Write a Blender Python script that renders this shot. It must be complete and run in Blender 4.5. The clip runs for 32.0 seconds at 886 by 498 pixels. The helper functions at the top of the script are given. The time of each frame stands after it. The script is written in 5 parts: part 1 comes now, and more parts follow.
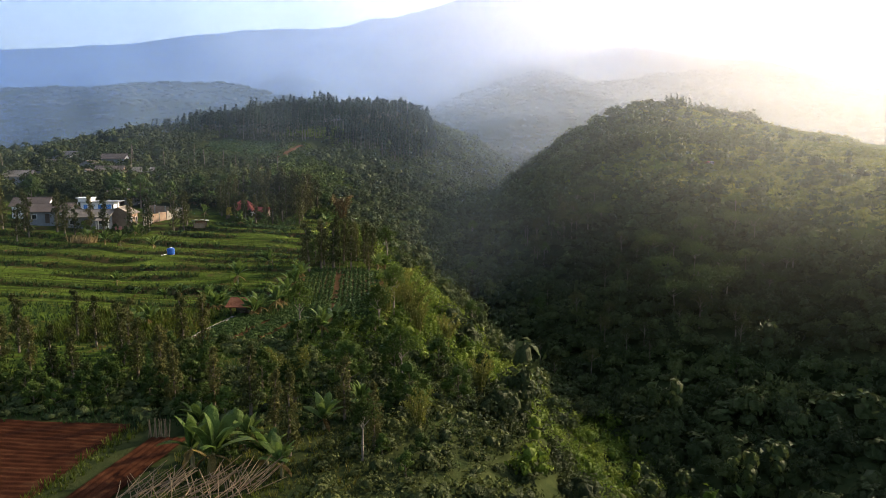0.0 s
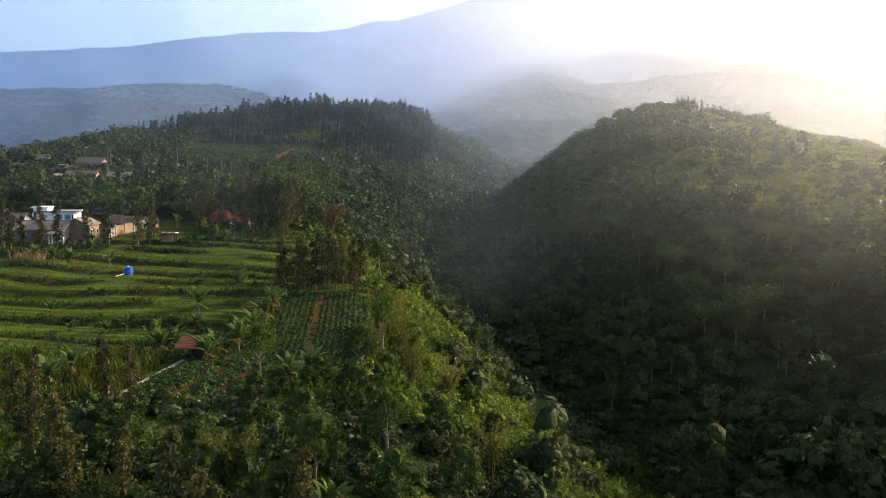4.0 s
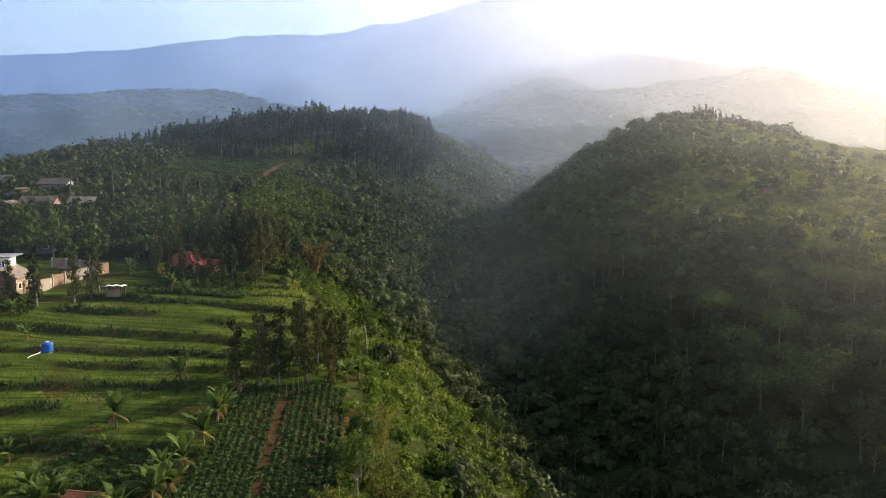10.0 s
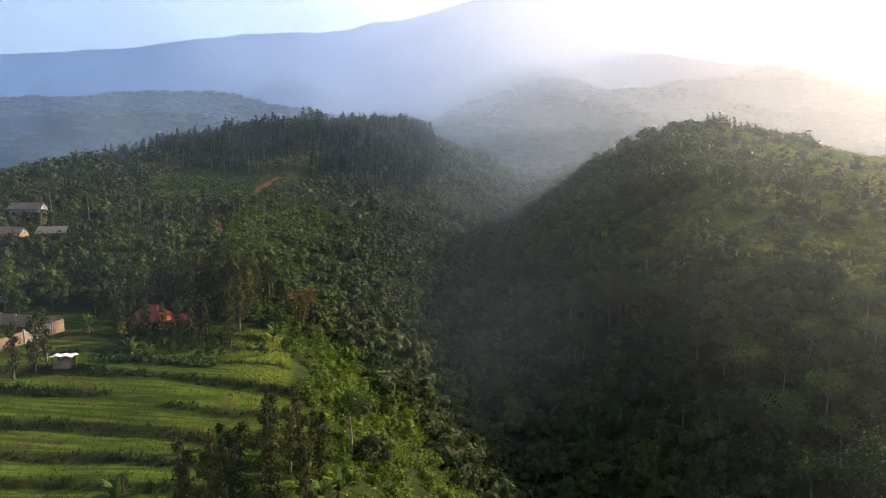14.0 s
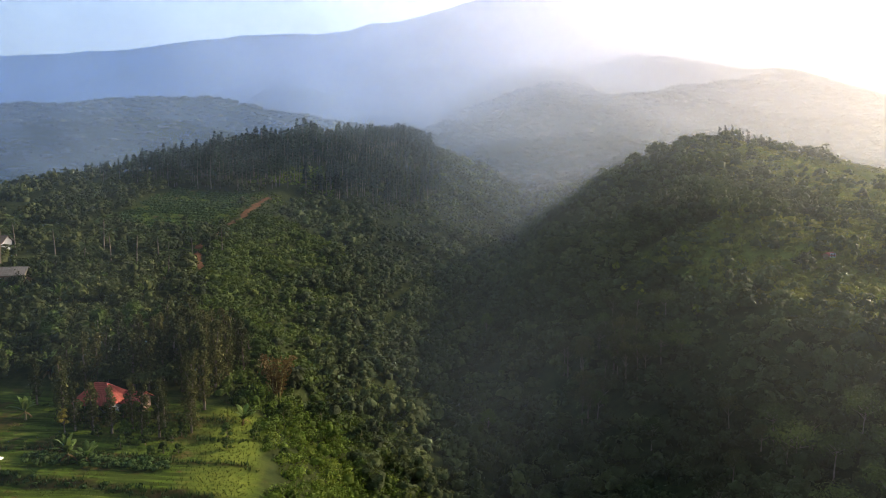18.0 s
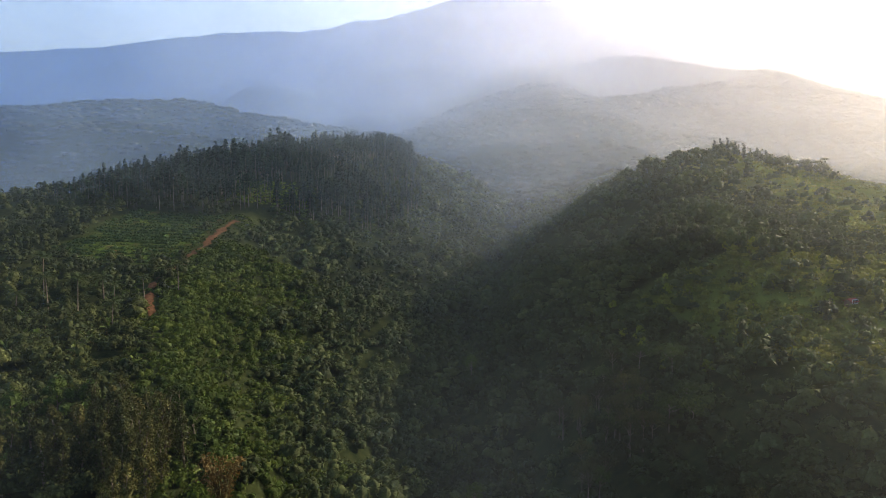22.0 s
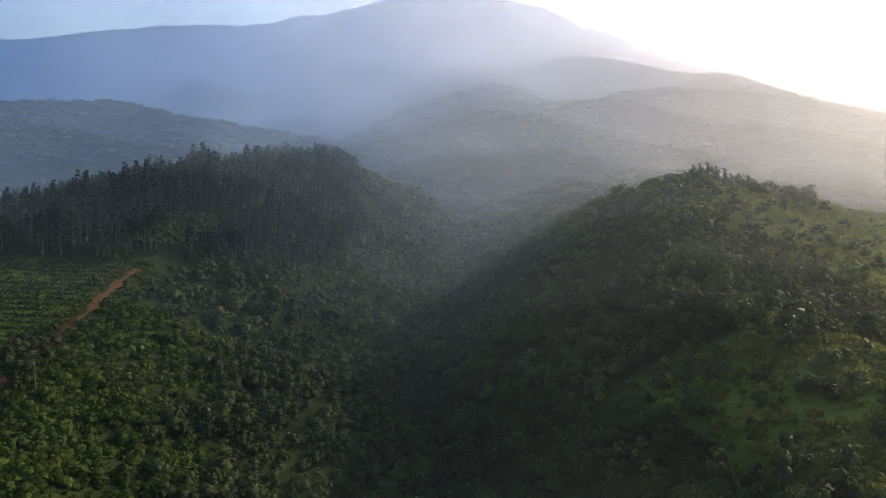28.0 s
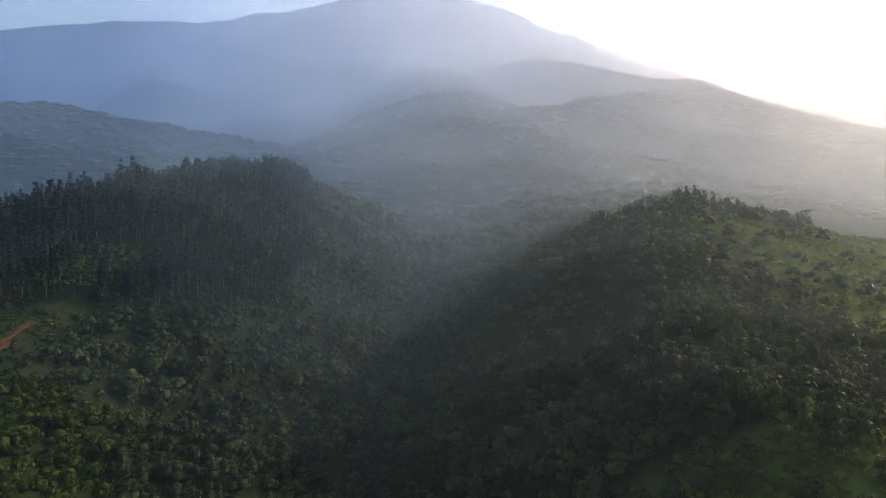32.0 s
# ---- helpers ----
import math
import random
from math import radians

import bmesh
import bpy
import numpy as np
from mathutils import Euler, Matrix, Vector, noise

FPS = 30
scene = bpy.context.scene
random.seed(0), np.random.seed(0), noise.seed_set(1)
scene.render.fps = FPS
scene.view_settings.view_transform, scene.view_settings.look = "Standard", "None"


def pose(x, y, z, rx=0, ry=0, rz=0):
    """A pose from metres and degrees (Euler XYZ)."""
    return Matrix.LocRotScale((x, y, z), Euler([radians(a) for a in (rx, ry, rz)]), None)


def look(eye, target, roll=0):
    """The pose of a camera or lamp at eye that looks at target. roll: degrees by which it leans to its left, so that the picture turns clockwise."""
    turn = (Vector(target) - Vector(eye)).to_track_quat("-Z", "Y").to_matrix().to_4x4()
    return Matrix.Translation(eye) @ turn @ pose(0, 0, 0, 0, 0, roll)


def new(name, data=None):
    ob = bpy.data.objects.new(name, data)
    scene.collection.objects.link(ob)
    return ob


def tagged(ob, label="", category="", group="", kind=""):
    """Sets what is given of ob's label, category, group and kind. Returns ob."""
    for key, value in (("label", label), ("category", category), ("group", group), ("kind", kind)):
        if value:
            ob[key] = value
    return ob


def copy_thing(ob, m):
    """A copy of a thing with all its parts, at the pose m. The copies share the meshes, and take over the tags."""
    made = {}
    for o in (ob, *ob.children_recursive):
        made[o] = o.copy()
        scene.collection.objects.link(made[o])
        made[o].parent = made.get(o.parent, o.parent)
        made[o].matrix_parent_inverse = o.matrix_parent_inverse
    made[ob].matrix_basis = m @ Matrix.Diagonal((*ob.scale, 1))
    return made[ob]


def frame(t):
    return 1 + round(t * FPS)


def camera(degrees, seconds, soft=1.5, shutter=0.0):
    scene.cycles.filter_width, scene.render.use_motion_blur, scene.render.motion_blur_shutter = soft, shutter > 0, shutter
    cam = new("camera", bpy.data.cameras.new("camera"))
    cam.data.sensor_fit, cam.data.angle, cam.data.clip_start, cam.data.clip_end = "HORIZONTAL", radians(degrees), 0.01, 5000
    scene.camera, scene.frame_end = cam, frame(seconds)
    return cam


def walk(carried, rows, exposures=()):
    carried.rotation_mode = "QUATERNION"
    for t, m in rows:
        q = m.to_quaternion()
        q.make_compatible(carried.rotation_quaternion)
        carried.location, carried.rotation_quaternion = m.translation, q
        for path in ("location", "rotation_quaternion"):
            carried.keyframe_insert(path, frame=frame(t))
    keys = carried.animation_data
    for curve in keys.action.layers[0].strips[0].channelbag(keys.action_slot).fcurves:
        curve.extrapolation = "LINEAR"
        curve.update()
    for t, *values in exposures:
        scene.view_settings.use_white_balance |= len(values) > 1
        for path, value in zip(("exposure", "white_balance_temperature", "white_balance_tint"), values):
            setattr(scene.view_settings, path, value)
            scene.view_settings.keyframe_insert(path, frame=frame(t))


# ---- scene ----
cam = camera(60.8, 32.0, soft=0.9)
METRES, EYE, TILT, LEAN, TURN = 190.0, 60.0, -7.0, 0.0, 0.0
ROWS = [
    (0.0, 0.0, 0.0, 0.0, 0.0, 0.0, -0.0),
    (0.5, 0.0, 0.0131, 0.0014, -0.0, 0.01, -0.03),
    (1.0, 0.0, 0.0261, 0.0029, -0.0, 0.05, -0.06),
    (1.5, 0.0, 0.0388, 0.0045, -0.0, 0.1, -0.08),
    (2.0, 0.0001, 0.0513, 0.0061, 0.0, 0.14, -0.1),
    (2.5, 0.0001, 0.0636, 0.0077, 0.01, 0.19, -0.11),
    (3.0, 0.0, 0.0758, 0.0095, 0.02, 0.24, -0.11),
    (3.5, -0.0, 0.0879, 0.0113, 0.03, 0.27, -0.12),
    (5.5, 0.0002, 0.1341, 0.0217, 0.07, 0.31, -0.14),
    (6.0, 0.0002, 0.1457, 0.025, 0.08, 0.35, -0.15),
    (6.5, 0.0001, 0.1571, 0.0286, 0.09, 0.37, -0.17),
    (7.0, 0.0001, 0.168, 0.0326, 0.1, 0.38, -0.16),
    (7.5, 0.0001, 0.1783, 0.0365, 0.1, 0.39, -0.16),
    (8.0, 0.0003, 0.1891, 0.0408, 0.13, 0.4, -0.16),
    (8.5, 0.0004, 0.1997, 0.045, 0.16, 0.42, -0.15),
    (9.0, 0.0004, 0.2104, 0.0495, 0.18, 0.44, -0.15),
    (9.5, 0.0005, 0.2207, 0.0544, 0.2, 0.44, -0.15),
    (10.0, 0.0007, 0.231, 0.0595, 0.24, 0.45, -0.12),
    (10.5, 0.0008, 0.2411, 0.0651, 0.25, 0.44, -0.11),
    (11.0, 0.0009, 0.2516, 0.0711, 0.28, 0.42, -0.09),
    (11.5, 0.0011, 0.2623, 0.0777, 0.31, 0.36, -0.07),
    (12.0, 0.0013, 0.2731, 0.084, 0.34, 0.33, -0.06),
    (12.5, 0.0015, 0.2841, 0.0902, 0.37, 0.28, -0.04),
    (13.0, 0.0017, 0.2953, 0.0964, 0.39, 0.25, -0.04),
    (13.5, 0.0019, 0.3067, 0.1026, 0.41, 0.21, -0.03),
    (14.0, 0.0022, 0.318, 0.1091, 0.44, 0.17, -0.04),
    (14.5, 0.0024, 0.3295, 0.1155, 0.44, 0.17, -0.02),
    (16.5, 0.0035, 0.3751, 0.141, 0.54, 0.17, 0.03),
    (17.0, 0.0038, 0.3868, 0.1474, 0.54, 0.15, 0.03),
    (17.5, 0.0038, 0.3982, 0.154, 0.51, 0.15, 0.03),
    (18.0, 0.0042, 0.4097, 0.1607, 0.48, 0.14, 0.04),
    (18.5, 0.0046, 0.421, 0.1674, 0.41, 0.14, 0.05),
    (19.0, 0.0048, 0.4326, 0.1742, 0.32, 0.14, 0.06),
    (19.5, 0.0051, 0.444, 0.1812, 0.24, 0.12, 0.08),
    (20.0, 0.0053, 0.4557, 0.1881, 0.15, 0.1, 0.09),
    (20.5, 0.0057, 0.4685, 0.1952, 0.07, 0.04, 0.12),
    (21.0, 0.0064, 0.4823, 0.2024, -0.14, 0.03, 0.16),
    (21.5, 0.0065, 0.4975, 0.2098, -0.49, -0.01, 0.2),
    (22.0, 0.0068, 0.5136, 0.2174, -0.83, -0.1, 0.21),
    (22.5, 0.0071, 0.5302, 0.2251, -1.19, -0.17, 0.24),
    (23.0, 0.0078, 0.5476, 0.2326, -1.55, -0.22, 0.25),
    (23.5, 0.0085, 0.5655, 0.2402, -1.93, -0.27, 0.26),
    (24.0, 0.0092, 0.5839, 0.2477, -2.3, -0.32, 0.28),
    (24.5, 0.0099, 0.6025, 0.2554, -2.61, -0.34, 0.3),
    (25.0, 0.0106, 0.6215, 0.2633, -2.92, -0.35, 0.3),
    (25.5, 0.0116, 0.6407, 0.2712, -3.19, -0.38, 0.3),
    (27.5, 0.0164, 0.7199, 0.3025, -4.31, -0.5, 0.44),
    (28.0, 0.0182, 0.7408, 0.3101, -4.58, -0.5, 0.42),
    (28.5, 0.02, 0.7618, 0.3182, -4.89, -0.55, 0.42),
    (29.0, 0.0223, 0.7829, 0.3259, -5.15, -0.56, 0.42),
    (29.5, 0.0241, 0.8043, 0.3334, -5.44, -0.52, 0.44),
    (30.0, 0.0261, 0.8267, 0.3413, -5.78, -0.51, 0.42),
    (30.5, 0.0288, 0.8495, 0.349, -6.19, -0.51, 0.43),
    (31.0, 0.0315, 0.8726, 0.3567, -6.65, -0.51, 0.42),
    (31.5, 0.0343, 0.896, 0.3642, -7.08, -0.52, 0.42),
    (32.0, 0.037, 0.9195, 0.3722, -7.48, -0.55, 0.41),
]
walk(cam, [(t, pose(0, 0, EYE, TILT, LEAN, TURN) @ pose(METRES * x, METRES * y, METRES * z, 90 + pitch, roll, yaw)) for t, x, y, z, yaw, pitch, roll in ROWS],
     exposures=((0.0, 0.82, 7000, 12), (12.0, 0.78, 7000, 12), (20.0, 0.64, 7000, 12), (26.0, 0.34, 6800, 11), (32.0, 0.0, 6300, 10)))

# ---- world, sun, exposure ----
SUN_AZ, SUN_EL = radians(54), radians(21)
world = bpy.data.worlds.new("sky")
scene.world = world
world.use_nodes = True
wn = world.node_tree.nodes
sky = wn.new("ShaderNodeTexSky")
sky.sky_type, sky.sun_disc = "NISHITA", False
sky.sun_elevation, sky.sun_rotation = SUN_EL, SUN_AZ
sky.air_density, sky.dust_density, sky.ozone_density = 1.0, 3.5, 1.5
wn["Background"].inputs["Strength"].default_value = 0.19
world.node_tree.links.new(sky.outputs["Color"], wn["Background"].inputs["Color"])
sun = new("sun", bpy.data.lights.new("sun", "SUN"))
sun.data.energy, sun.data.angle, sun.data.color = 4.6, radians(0.8), (1.0, 0.86, 0.64)
SUN_WAY = Vector((math.sin(SUN_AZ) * math.cos(SUN_EL), math.cos(SUN_AZ) * math.cos(SUN_EL), math.sin(SUN_EL)))
sun.matrix_world = look(SUN_WAY * 100, (0, 0, 0))
scene.cycles.transparent_max_bounces = 48

rng = np.random.default_rng(7)


# ---- mesh helpers ----
def mesh_from(name, verts, faces, mat, attrs=(), smooth=False):
    """A mesh from arrays: verts (n, 3), faces (m, 3) or (m, 4), attrs: (name, values per vertex)."""
    verts, faces = np.asarray(verts, np.float32), np.asarray(faces, np.int32)
    me = bpy.data.meshes.new(name)
    k = faces.shape[1]
    me.vertices.add(len(verts)), me.loops.add(faces.size), me.polygons.add(len(faces))
    me.vertices.foreach_set("co", verts.ravel())
    me.loops.foreach_set("vertex_index", faces.ravel())
    me.polygons.foreach_set("loop_start", np.arange(0, faces.size, k, dtype=np.int32))
    me.polygons.foreach_set("use_smooth", np.full(len(faces), smooth))
    for key, values in attrs:
        at = me.attributes.new(key, "FLOAT", "POINT")
        at.data.foreach_set("value", np.asarray(values, np.float32).ravel())
    me.update(calc_edges=True)
    me.materials.append(mat)
    return me


def part(name, bm, material, parent, label=""):
    """One mesh object from a bmesh, under a thing or a part."""
    me = bpy.data.meshes.new(name)
    bm.to_mesh(me)
    bm.free()
    me.materials.append(material)
    ob = new(name, me)
    ob.parent = parent
    if label:
        ob["label"] = label
    return ob


def part_from(name, me, parent, label=""):
    ob = new(name, me)
    ob.parent = parent
    if label:
        ob["label"] = label
    return ob


# ---- materials ----
class Nodes:
    """A short way to write node materials."""

    def __init__(self, name, rough=0.7):
        self.mat = bpy.data.materials.new(name)
        self.mat.use_nodes = True
        self.n, self.l = self.mat.node_tree.nodes, self.mat.node_tree.links
        self.bsdf, self.out = self.n["Principled BSDF"], self.n["Material Output"]
        self.bsdf.inputs["Roughness"].default_value = rough

    def add(self, kind, **inputs):
        node = self.n.new(kind)
        for key, value in inputs.items():
            self.plug(node.inputs[key.replace("_", " ")], value)
        return node

    def plug(self, socket, value):
        if isinstance(value, bpy.types.NodeSocket):
            self.l.new(value, socket)
        else:
            socket.default_value = value

    def place(self, scale=1.0):
        """World-sized coordinates of the object."""
        return self.n.new("ShaderNodeTexCoord").outputs["Object"]

    def noise(self, scale, detail=3, rough=0.6, at=None):
        t = self.add("ShaderNodeTexNoise", Scale=scale, Detail=detail, Roughness=rough)
        self.l.new(at if at is not None else self.place(), t.inputs["Vector"])
        return t.outputs["Fac"]

    def ramp(self, fac, *stops):
        r = self.n.new("ShaderNodeValToRGB")
        el = r.color_ramp.elements
        while len(el) < len(stops):
            el.new(0.5)
        for e, (p, c) in zip(el, stops):
            e.position, e.color = p, (*c, 1)
        self.l.new(fac, r.inputs["Fac"])
        return r.outputs["Color"]

    def mix(self, fac, a, b, blend="MIX"):
        m = self.n.new("ShaderNodeMix")
        m.data_type, m.blend_type = "RGBA", blend
        self.plug(m.inputs[0], fac)
        self.plug(m.inputs[6], a if isinstance(a, bpy.types.NodeSocket) else (*a, 1))
        self.plug(m.inputs[7], b if isinstance(b, bpy.types.NodeSocket) else (*b, 1))
        return m.outputs[2]

    def math(self, op, a, b=0.0, clamp=False):
        m = self.n.new("ShaderNodeMath")
        m.operation, m.use_clamp = op, clamp
        self.plug(m.inputs[0], a), self.plug(m.inputs[1], b)
        return m.outputs[0]

    def attr(self, key):
        a = self.n.new("ShaderNodeAttribute")
        a.attribute_name = key
        return a.outputs["Fac"]

    def random(self):
        return self.n.new("ShaderNodeObjectInfo").outputs["Random"]

    def island(self):
        return self.n.new("ShaderNodeNewGeometry").outputs["Random Per Island"]

    def colour(self, socket):
        self.plug(self.bsdf.inputs["Base Color"], socket if isinstance(socket, bpy.types.NodeSocket) else (*socket, 1))
        return self

    def bump(self, height, strength=0.4, distance=0.05):
        b = self.add("ShaderNodeBump", Strength=strength, Distance=distance, Height=height)
        self.l.new(b.outputs["Normal"], self.bsdf.inputs["Normal"])
        return self


def leaf_material(name, dark, mid, light, translucent=0.3, rough=0.55, tinted=True):
    """Leaves: a colour for each plant, varied from leaf to leaf; some light shines through."""
    m = Nodes(name, rough)
    m.bsdf.inputs["Specular IOR Level"].default_value = 0.06
    who = m.attr("tint") if tinted else m.random()
    own = m.ramp(who, (0.0, dark), (0.55, mid), (1.0, light))
    leaf = m.math("MULTIPLY_ADD", m.island(), 0.36)
    m.n[-1].inputs[2].default_value = 0.78
    scaled = m.n.new("ShaderNodeVectorMath")
    scaled.operation = "SCALE"
    speckle = m.math("MULTIPLY_ADD", m.noise(3.5, 4, 0.75), 1.9)
    m.n[-1].inputs[2].default_value = 0.05
    m.n[-1].use_clamp = False
    m.l.new(own, scaled.inputs[0]), m.l.new(m.math("MULTIPLY", leaf, m.math("MAXIMUM", speckle, 0.25), True), scaled.inputs["Scale"])
    m.bump(m.noise(2.6, 4, 0.7), 1.0, 0.25)
    m.l.new(scaled.outputs[0], m.bsdf.inputs["Base Color"])
    tr = m.n.new("ShaderNodeBsdfTranslucent")
    m.l.new(scaled.outputs[0], tr.inputs["Color"])
    mix = m.n.new("ShaderNodeMixShader")
    mix.inputs[0].default_value = translucent
    m.l.new(m.bsdf.outputs[0], mix.inputs[1]), m.l.new(tr.outputs[0], mix.inputs[2])
    m.l.new(mix.outputs[0], m.out.inputs["Surface"])
    return m.mat


LEAF_FOREST = leaf_material("forest_leaves", (0.04, 0.054, 0.022), (0.066, 0.088, 0.032), (0.105, 0.13, 0.042))
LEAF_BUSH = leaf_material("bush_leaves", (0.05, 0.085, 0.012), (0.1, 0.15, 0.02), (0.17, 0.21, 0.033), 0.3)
# darker copy of the bush leaves for shrubs further along the slope
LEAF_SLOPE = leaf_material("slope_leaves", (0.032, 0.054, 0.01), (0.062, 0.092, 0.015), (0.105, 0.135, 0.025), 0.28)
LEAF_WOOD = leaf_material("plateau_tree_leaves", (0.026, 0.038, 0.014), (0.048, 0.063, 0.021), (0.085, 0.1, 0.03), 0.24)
LEAF_PINE = leaf_material("pine_needles", (0.012, 0.028, 0.018), (0.018, 0.04, 0.022), (0.03, 0.055, 0.026), 0.15, tinted=False)
LEAF_PINE_MASS = leaf_material("pine_stand_needles", (0.012, 0.028, 0.018), (0.018, 0.04, 0.022), (0.03, 0.055, 0.026), 0.15)
LEAF_SCRUB = leaf_material("scrub_leaves", (0.11, 0.13, 0.024), (0.175, 0.19, 0.034), (0.26, 0.255, 0.05), 0.35)
LEAF_FAR = leaf_material("far_leaves", (0.024, 0.032, 0.018), (0.03, 0.04, 0.02), (0.04, 0.05, 0.024), 0.0)
LEAF_CLOVE = leaf_material("clove_leaves", (0.036, 0.045, 0.014), (0.062, 0.069, 0.021), (0.105, 0.102, 0.032), 0.25, tinted=False)
LEAF_BANANA = leaf_material("banana_leaves", (0.06, 0.0936, 0.02), (0.084, 0.135, 0.03), (0.132, 0.177, 0.05), 0.35, 0.4, tinted=False)
LEAF_BAMBOO = leaf_material("bamboo_leaves", (0.09, 0.1, 0.022), (0.13, 0.14, 0.03), (0.17, 0.17, 0.04), 0.4, tinted=False)
LEAF_BROAD = leaf_material("tree_leaves", (0.036, 0.0572, 0.014), (0.054, 0.0884, 0.018), (0.084, 0.125, 0.025), 0.3, tinted=False)
LEAF_DRY = leaf_material("dry_leaves", (0.1, 0.065, 0.022), (0.13, 0.09, 0.03), (0.16, 0.12, 0.04), 0.3, tinted=False)
LEAF_YELLOW = leaf_material("yellow_leaves", (0.22, 0.17, 0.03), (0.28, 0.22, 0.04), (0.32, 0.27, 0.05), 0.35, tinted=False)
LEAF_CROP = leaf_material("crop_leaves", (0.0264, 0.052, 0.016), (0.042, 0.078, 0.022), (0.066, 0.104, 0.03), 0.25)
LEAF_FEATHER = leaf_material("feathery_leaves", (0.05, 0.075, 0.022), (0.08, 0.112, 0.03), (0.115, 0.15, 0.04), 0.28, tinted=False)
LEAF_LIME = leaf_material("lime_leaves", (0.16, 0.19, 0.02), (0.21, 0.25, 0.03), (0.27, 0.3, 0.045), 0.35, tinted=False)
LEAF_PALM = leaf_material("palm_fronds", (0.04, 0.06, 0.02), (0.06, 0.085, 0.028), (0.09, 0.11, 0.035), 0.25, tinted=False)
GRASS = leaf_material("grass_blades", (0.045, 0.066, 0.01), (0.076, 0.1, 0.015), (0.13, 0.12, 0.03), 0.3)
STRAW = leaf_material("straw", (0.2, 0.15, 0.07), (0.27, 0.2, 0.1), (0.34, 0.26, 0.13), 0.2, tinted=False)


def plain(name, a, b, scale=2.0, rough=0.8, bump=0.3, vary=0.0):
    """A rough surface whose colour runs from a to b in patches and grain."""
    m = Nodes(name, rough)
    m.bsdf.inputs["Specular IOR Level"].default_value = 0.25
    big = m.noise(scale * 0.6, 5)
    both = m.math("ADD", m.math("MULTIPLY", m.noise(scale * 7, 4), 0.45), m.math("MULTIPLY", big, 0.55))
    c = m.ramp(both, (0.34, a), (0.66, b))
    if vary:
        c = m.mix(m.math("MULTIPLY", m.random(), vary), c, tuple(v * 0.45 for v in a))
    return m.colour(c).bump(m.noise(scale * 9, 4), bump, 0.02).mat


BARK = plain("bark", (0.09, 0.07, 0.05), (0.2, 0.16, 0.12), 2.0)
BARK_WHITE = plain("white_bark", (0.2, 0.18, 0.14), (0.34, 0.31, 0.26), 2.0)
BANANA_STEM = plain("banana_stem", (0.12, 0.11, 0.05), (0.24, 0.2, 0.1), 1.5)
CULM = plain("bamboo_culm", (0.2, 0.18, 0.06), (0.34, 0.29, 0.12), 1.0)
POLE = plain("dry_bamboo", (0.18, 0.12, 0.07), (0.36, 0.26, 0.15), 1.0, vary=0.7)
PLASTER_WHITE = plain("white_plaster", (0.62, 0.63, 0.64), (0.8, 0.81, 0.82), 0.5, 0.75, 0.1)
PLASTER_GREY = plain("grey_plaster", (0.14, 0.15, 0.17), (0.26, 0.27, 0.29), 0.6)
BRICKWORK = plain("weathered_brick", (0.14, 0.09, 0.065), (0.3, 0.21, 0.145), 1.2)
CONCRETE = plain("concrete", (0.17, 0.15, 0.125), (0.33, 0.3, 0.26), 0.8)
ROOF_TIN = plain("old_sheet_roof", (0.11, 0.09, 0.075), (0.24, 0.21, 0.175), 0.5, 0.75)
ROOF_BROWN = plain("brown_roof", (0.075, 0.057, 0.047), (0.15, 0.115, 0.095), 0.8)
TILE_RED = plain("red_roof_tiles", (0.22, 0.05, 0.035), (0.42, 0.1, 0.065), 0.8, vary=0.4)
TILE_ORANGE = plain("orange_roof_tiles", (0.28, 0.09, 0.04), (0.46, 0.17, 0.08), 1.0, vary=0.5)
WOOD_DARK = plain("dark_wood", (0.05, 0.035, 0.025), (0.12, 0.085, 0.06), 2.0)
BLUE_PLASTIC = plain("blue_plastic", (0.01, 0.07, 0.3), (0.02, 0.11, 0.42), 0.8, 0.45, 0.05)
WHITE_PLASTIC = plain("white_plastic", (0.6, 0.58, 0.55), (0.82, 0.81, 0.8), 1.0, 0.5, 0.2)
BLUE_PAINT = plain("blue_paint", (0.03, 0.14, 0.4), (0.05, 0.2, 0.5), 1.0, 0.4, 0.05)
PINK_PAINT = plain("faded_red_paint", (0.4, 0.12, 0.1), (0.55, 0.22, 0.18), 1.0, 0.5, 0.1)
DARK_GLASS = Nodes("window_glass", 0.08).colour((0.02, 0.025, 0.03)).mat


# ---- the lie of the land: feature lines (y, x, z) ----
LIP = [(-80, 5, 36), (40, 4, 36.5), (95, -1, 38), (130, -9, 40.5), (170, -20, 43), (200, -32, 45), (227, -44, 47.5), (255, -55, 50),
       (280, -62, 52), (310, -66, 56), (345, -68, 61), (378, -71, 65), (430, -60, 74), (470, -48, 80), (500, -36, 86), (540, -32, 88), (600, -36, 92), (650, -33, 94), (720, -20, 76), (800, 0, 74)]
BACK = [(-80, 36), (40, 38), (105, 41), (165, 47), (210, 50), (255, 55), (300, 61), (375, 70), (433, 77), (500, 79), (560, 82), (640, 80), (760, 75)]
VALLEY = [(-80, 40, 2), (60, 34, 6), (100, 29, 9), (160, 21, 11), (200, 14, 13), (250, 11, 17), (310, 9, 22), (400, 18, 28), (470, 31, 33), (535, 44, 38), (580, 57, 43), (760, 70, 66)]
SHOULDER = [(-80, 112, 24), (60, 106, 28), (120, 100, 35), (196, 92, 49), (230, 89, 54), (262, 88, 57), (290, 84, 63), (315, 88, 67), (350, 100, 69),
            (400, 116, 77), (424, 126, 85), (450, 136, 90), (475, 142, 89), (520, 140, 80), (600, 130, 70), (760, 140, 84)]
